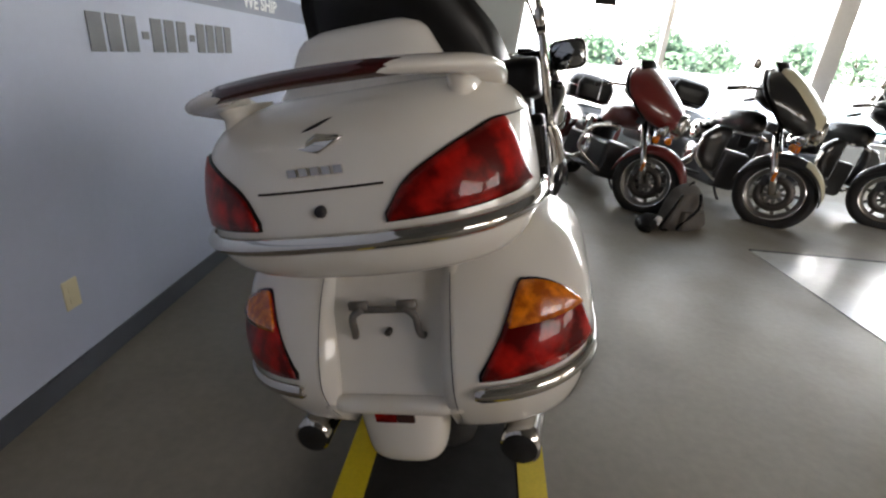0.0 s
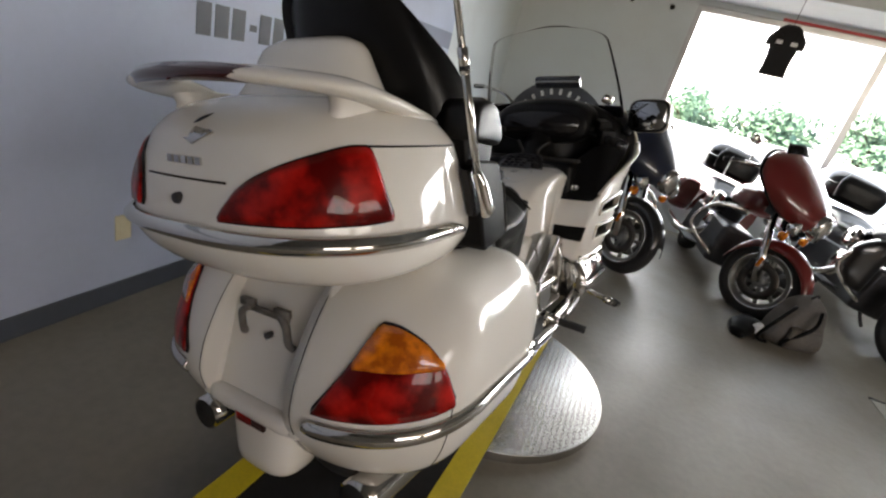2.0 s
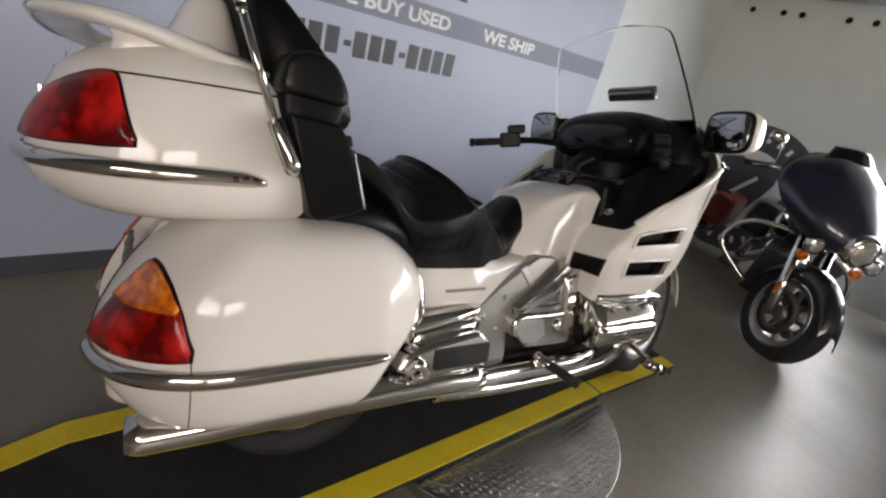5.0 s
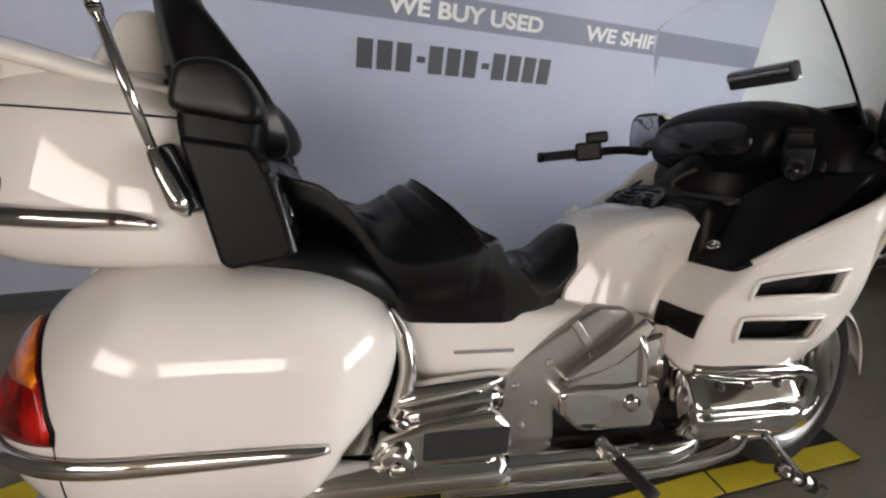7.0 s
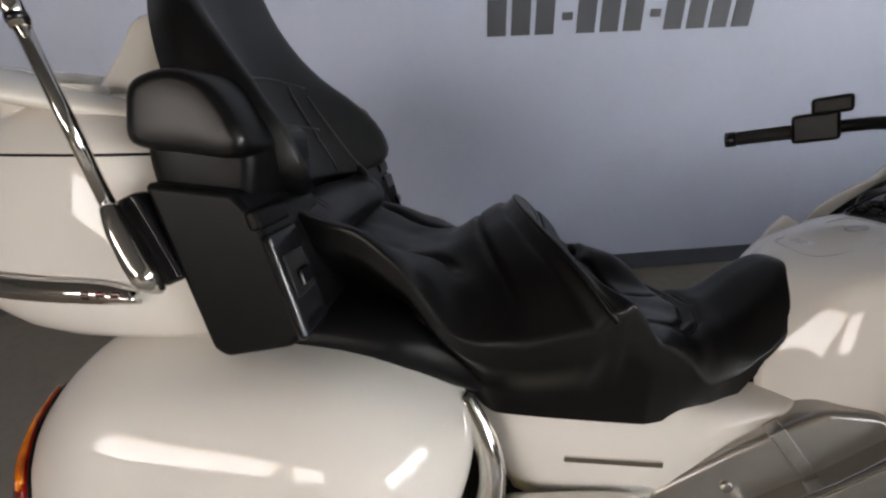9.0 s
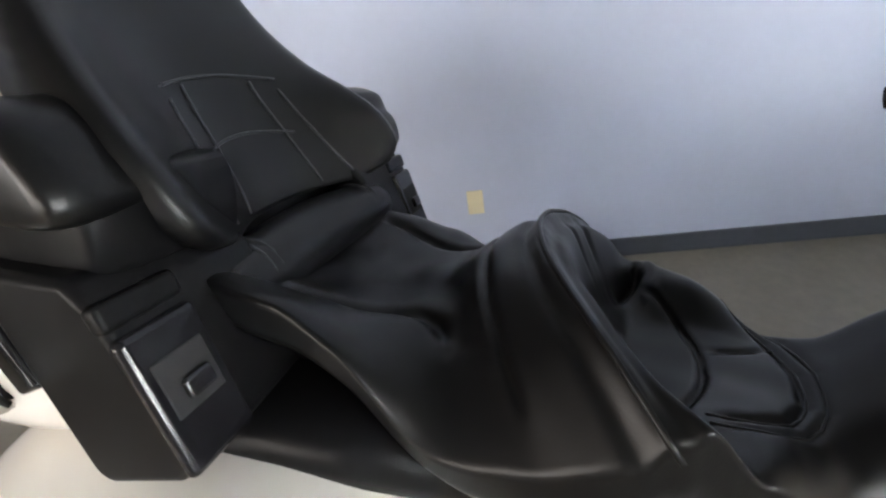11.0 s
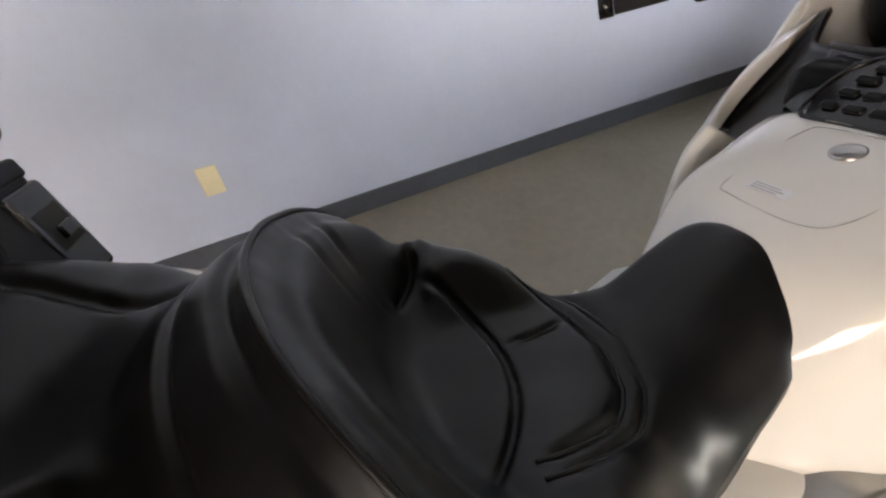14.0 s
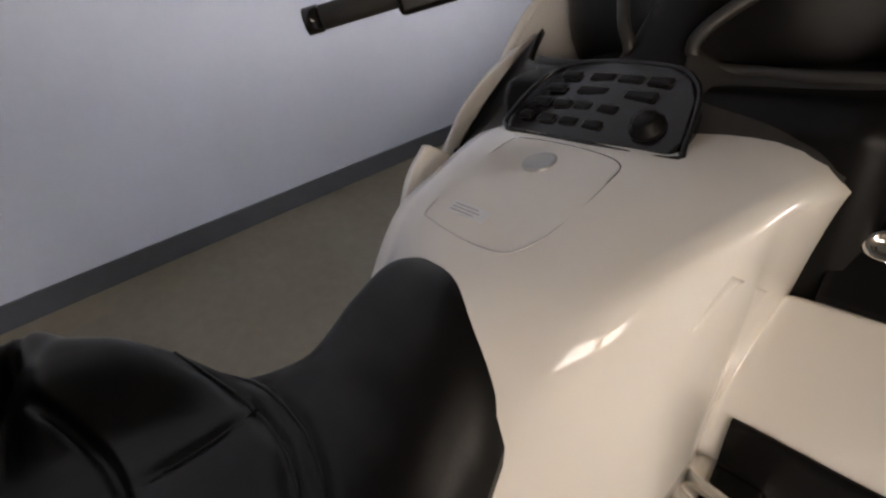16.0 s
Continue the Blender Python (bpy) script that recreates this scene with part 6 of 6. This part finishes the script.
# ---- shirt hanging before the window ----
SHIRT = material("black_cotton", (0.012, 0.012, 0.014), 0.85, scale=60, vary=0.15, bump=0.3, bump_scale=500)
ts = thing("hanging_shirt", pose(1.72, 4.75, 2.05, 0, 0, 4), "black cotton shirt hanging before the window", "shirt")
bm = loft("z", [(-0.13, 0, 0, 0.122, 0.02, 3), (0.0, 0, 0, 0.112, 0.028, 3), (0.12, 0, 0, 0.125, 0.032, 2.6), (0.22, 0, 0, 0.140, 0.032, 2.4), (0.29, 0, 0, 0.105, 0.026, 2.2), (0.33, 0, 0, 0.05, 0.018, 2.2)], 18, 28)
part("torso", bm, SHIRT, ts)
for s in (-1, 1):
    part("sleeve", tube([(s * 0.085, 0, 0.245), (s * 0.118, 0, 0.19), (s * 0.125, 0, 0.13)], 0.045, 14, 4, radii=(0.04, 0.05, 0.042)), SHIRT, ts)
    part("print_bar", boxmesh(s * 0.065 - 0.03, s * 0.065 + 0.025, -0.044, -0.040, 0.15, 0.185), LETTERWHITE, ts, "pale printed bar", False)
part("hanger_wire", tube([(0, 0, 0.30), (0, 0, 0.42), (0, 0, 0.57)], 0.003, 6, 1), DARKMETAL, ts)

# black anchor knobs along the top of the far wall
for x in (-0.92, -0.62, -0.45, -0.05, 0.16, 0.62):
    k = thing("coat_hook", pose(x, YF, 2.47), "small black hook on the far wall near the ceiling", "hook", "hooks on the far wall")
    part("knob", lathe([(-0.03, 0.012), (-0.026, 0.026), (-0.01, 0.028), (0, 0.02)], (0, 0, 0), "y", 16), PLASTIC, k)

# pale tile inset in the floor with its dark edge strip
tile = tagged(part("pavement_inset", boxmesh(2.69, 6.5, -3.0, 2.50, 0.0, 0.004), PALE, None, "", False), "pale glossy tiled area let into the floor", "floor", "", "structure")
part("edge_strip", boxmesh(2.69, 6.5, 2.50, 2.525, 0.0, 0.007), DARKMETAL, tile, "thin dark edge strip", False)

# ---- outside ----
LEAF = material("tree_leaves", (0.11, 0.20, 0.13), 0.6, scale=3, vary=0.12, base2=(0.17, 0.30, 0.20))
BARK = material("bark", (0.11, 0.085, 0.06), 0.85, scale=20, vary=0.2, bump=0.5, bump_scale=40)


def tree(x, y, h, r, seed):
    rnd = random.Random(seed)
    t = thing("tree", pose(x, y, -0.12), "leafy green street tree in the sun outside", "tree", "trees outside")
    bm = tube([(0, 0, 0), (0.05, 0, h * 0.25), (0, 0.05, h * 0.5), (0.05, 0, h * 0.8)], 0.1, 10, 4, radii=(0.13, 0.1, 0.07, 0.03))
    for k in range(7):
        a = rnd.uniform(0, 6.28)
        z = h * rnd.uniform(0.25, 0.6)
        tube([(0, 0, z), (math.cos(a) * r * 0.4, math.sin(a) * r * 0.4, z + r * 0.3), (math.cos(a) * r * 0.8, math.sin(a) * r * 0.8, z + r * 0.5)], 0.03, 6, 3, into=bm, radii=(0.05, 0.03, 0.012))
    part("trunk", bm, BARK, t)
    verts, faces = [], []
    clumps = [(rnd.gauss(0, 0.45) * r, rnd.gauss(0, 0.45) * r, h * 0.62 + rnd.gauss(0, 0.30) * r, rnd.uniform(0.22, 0.42) * r) for _ in range(34)]
    for cx, cy, cz, cr in clumps:
        for _ in range(90):
            d = Vector((rnd.gauss(0, 1), rnd.gauss(0, 1), rnd.gauss(0, 0.8))).normalized() * cr * rnd.uniform(0.5, 1.05)
            c = Vector((cx, cy, max(h * 0.2, cz))) + d
            u = Vector((rnd.gauss(0, 1), rnd.gauss(0, 1), rnd.gauss(0, 1))).normalized()
            v = u.orthogonal().normalized()
            s = rnd.uniform(0.06, 0.13)
            i = len(verts)
            verts += [c - u * s, c + v * s * 0.5, c + u * s, c - v * s * 0.5]
            faces.append((i, i + 1, i + 2, i + 3))
    me = bpy.data.meshes.new("crown")
    me.from_pydata([tuple(v) for v in verts], [], faces)
    me.materials.append(LEAF)
    ob = new("crown", me)
    ob.parent = t
    return t


for i, (x, y, h, r) in enumerate(((4.6, 17.5, 2.8, 1.1), (7.6, 18.0, 3.3, 1.3), (2.4, 19.0, 2.7, 1.1), (10.4, 20.0, 3.2, 1.4), (13.5, 19.5, 3.4, 1.5), (17.0, 21.0, 3.6, 1.6))):
    tree(x, y, h, r, i)


def car(x, y, rz, paint, label):
    c = thing("parked_car", pose(x, y, -0.12, 0, 0, rz), label, "car", "cars outside")
    part("body", loft("y", [(-2.15, 0, 0.62, 0.70, 0.22, 4), (-2.0, 0, 0.62, 0.84, 0.30, 4), (-0.9, 0, 0.62, 0.88, 0.34, 4), (0.9, 0, 0.60, 0.88, 0.33, 4), (1.9, 0, 0.55, 0.82, 0.26, 4), (2.15, 0, 0.52, 0.66, 0.18, 4)], 24, 32), paint, c)
    part("cabin", loft("y", [(-1.6, 0, 0.95, 0.66, 0.10, 3.5), (-1.0, 0, 1.10, 0.70, 0.34, 3.5), (0.1, 0, 1.10, 0.70, 0.36, 3.5), (0.95, 0, 0.95, 0.66, 0.08, 3.5)], 20, 28), GLOSSBLACK, c, "dark car windows")
    part("roof", loft("y", [(-1.05, 0, 1.42, 0.56, 0.03, 3), (-0.4, 0, 1.455, 0.60, 0.035, 3), (0.15, 0, 1.44, 0.56, 0.03, 3)], 10, 24), paint, c)
    for sx in (-1, 1):
        for yy in (-1.3, 1.35):
            w = wheel(c, 0.32, 0.2, 0.21, "wheel", 5)
            w.matrix_basis = pose(sx * 0.80, yy, 0.32)
        part("headlight", loft("y", [(2.02, sx * 0.6, 0.62, 0.14, 0.07, 3), (2.12, sx * 0.58, 0.62, 0.10, 0.05, 3)], 4, 16), LENS, c)
    return c


SKYBLUE = material("blue_car_paint", (0.03, 0.16, 0.38), 0.3, scale=8, vary=0.03, coat=1.0)
TEAL = material("teal_car_paint", (0.02, 0.20, 0.24), 0.3, scale=8, vary=0.03, coat=1.0)
car(7.6, 13.0, 80, SKYBLUE, "bright blue parked car in the sunlit lot")
car(12.3, 13.5, 75, TEAL, "teal parked car in the sunlit lot")
car(17.5, 14.5, 85, WHITE, "white parked car in the sunlit lot")
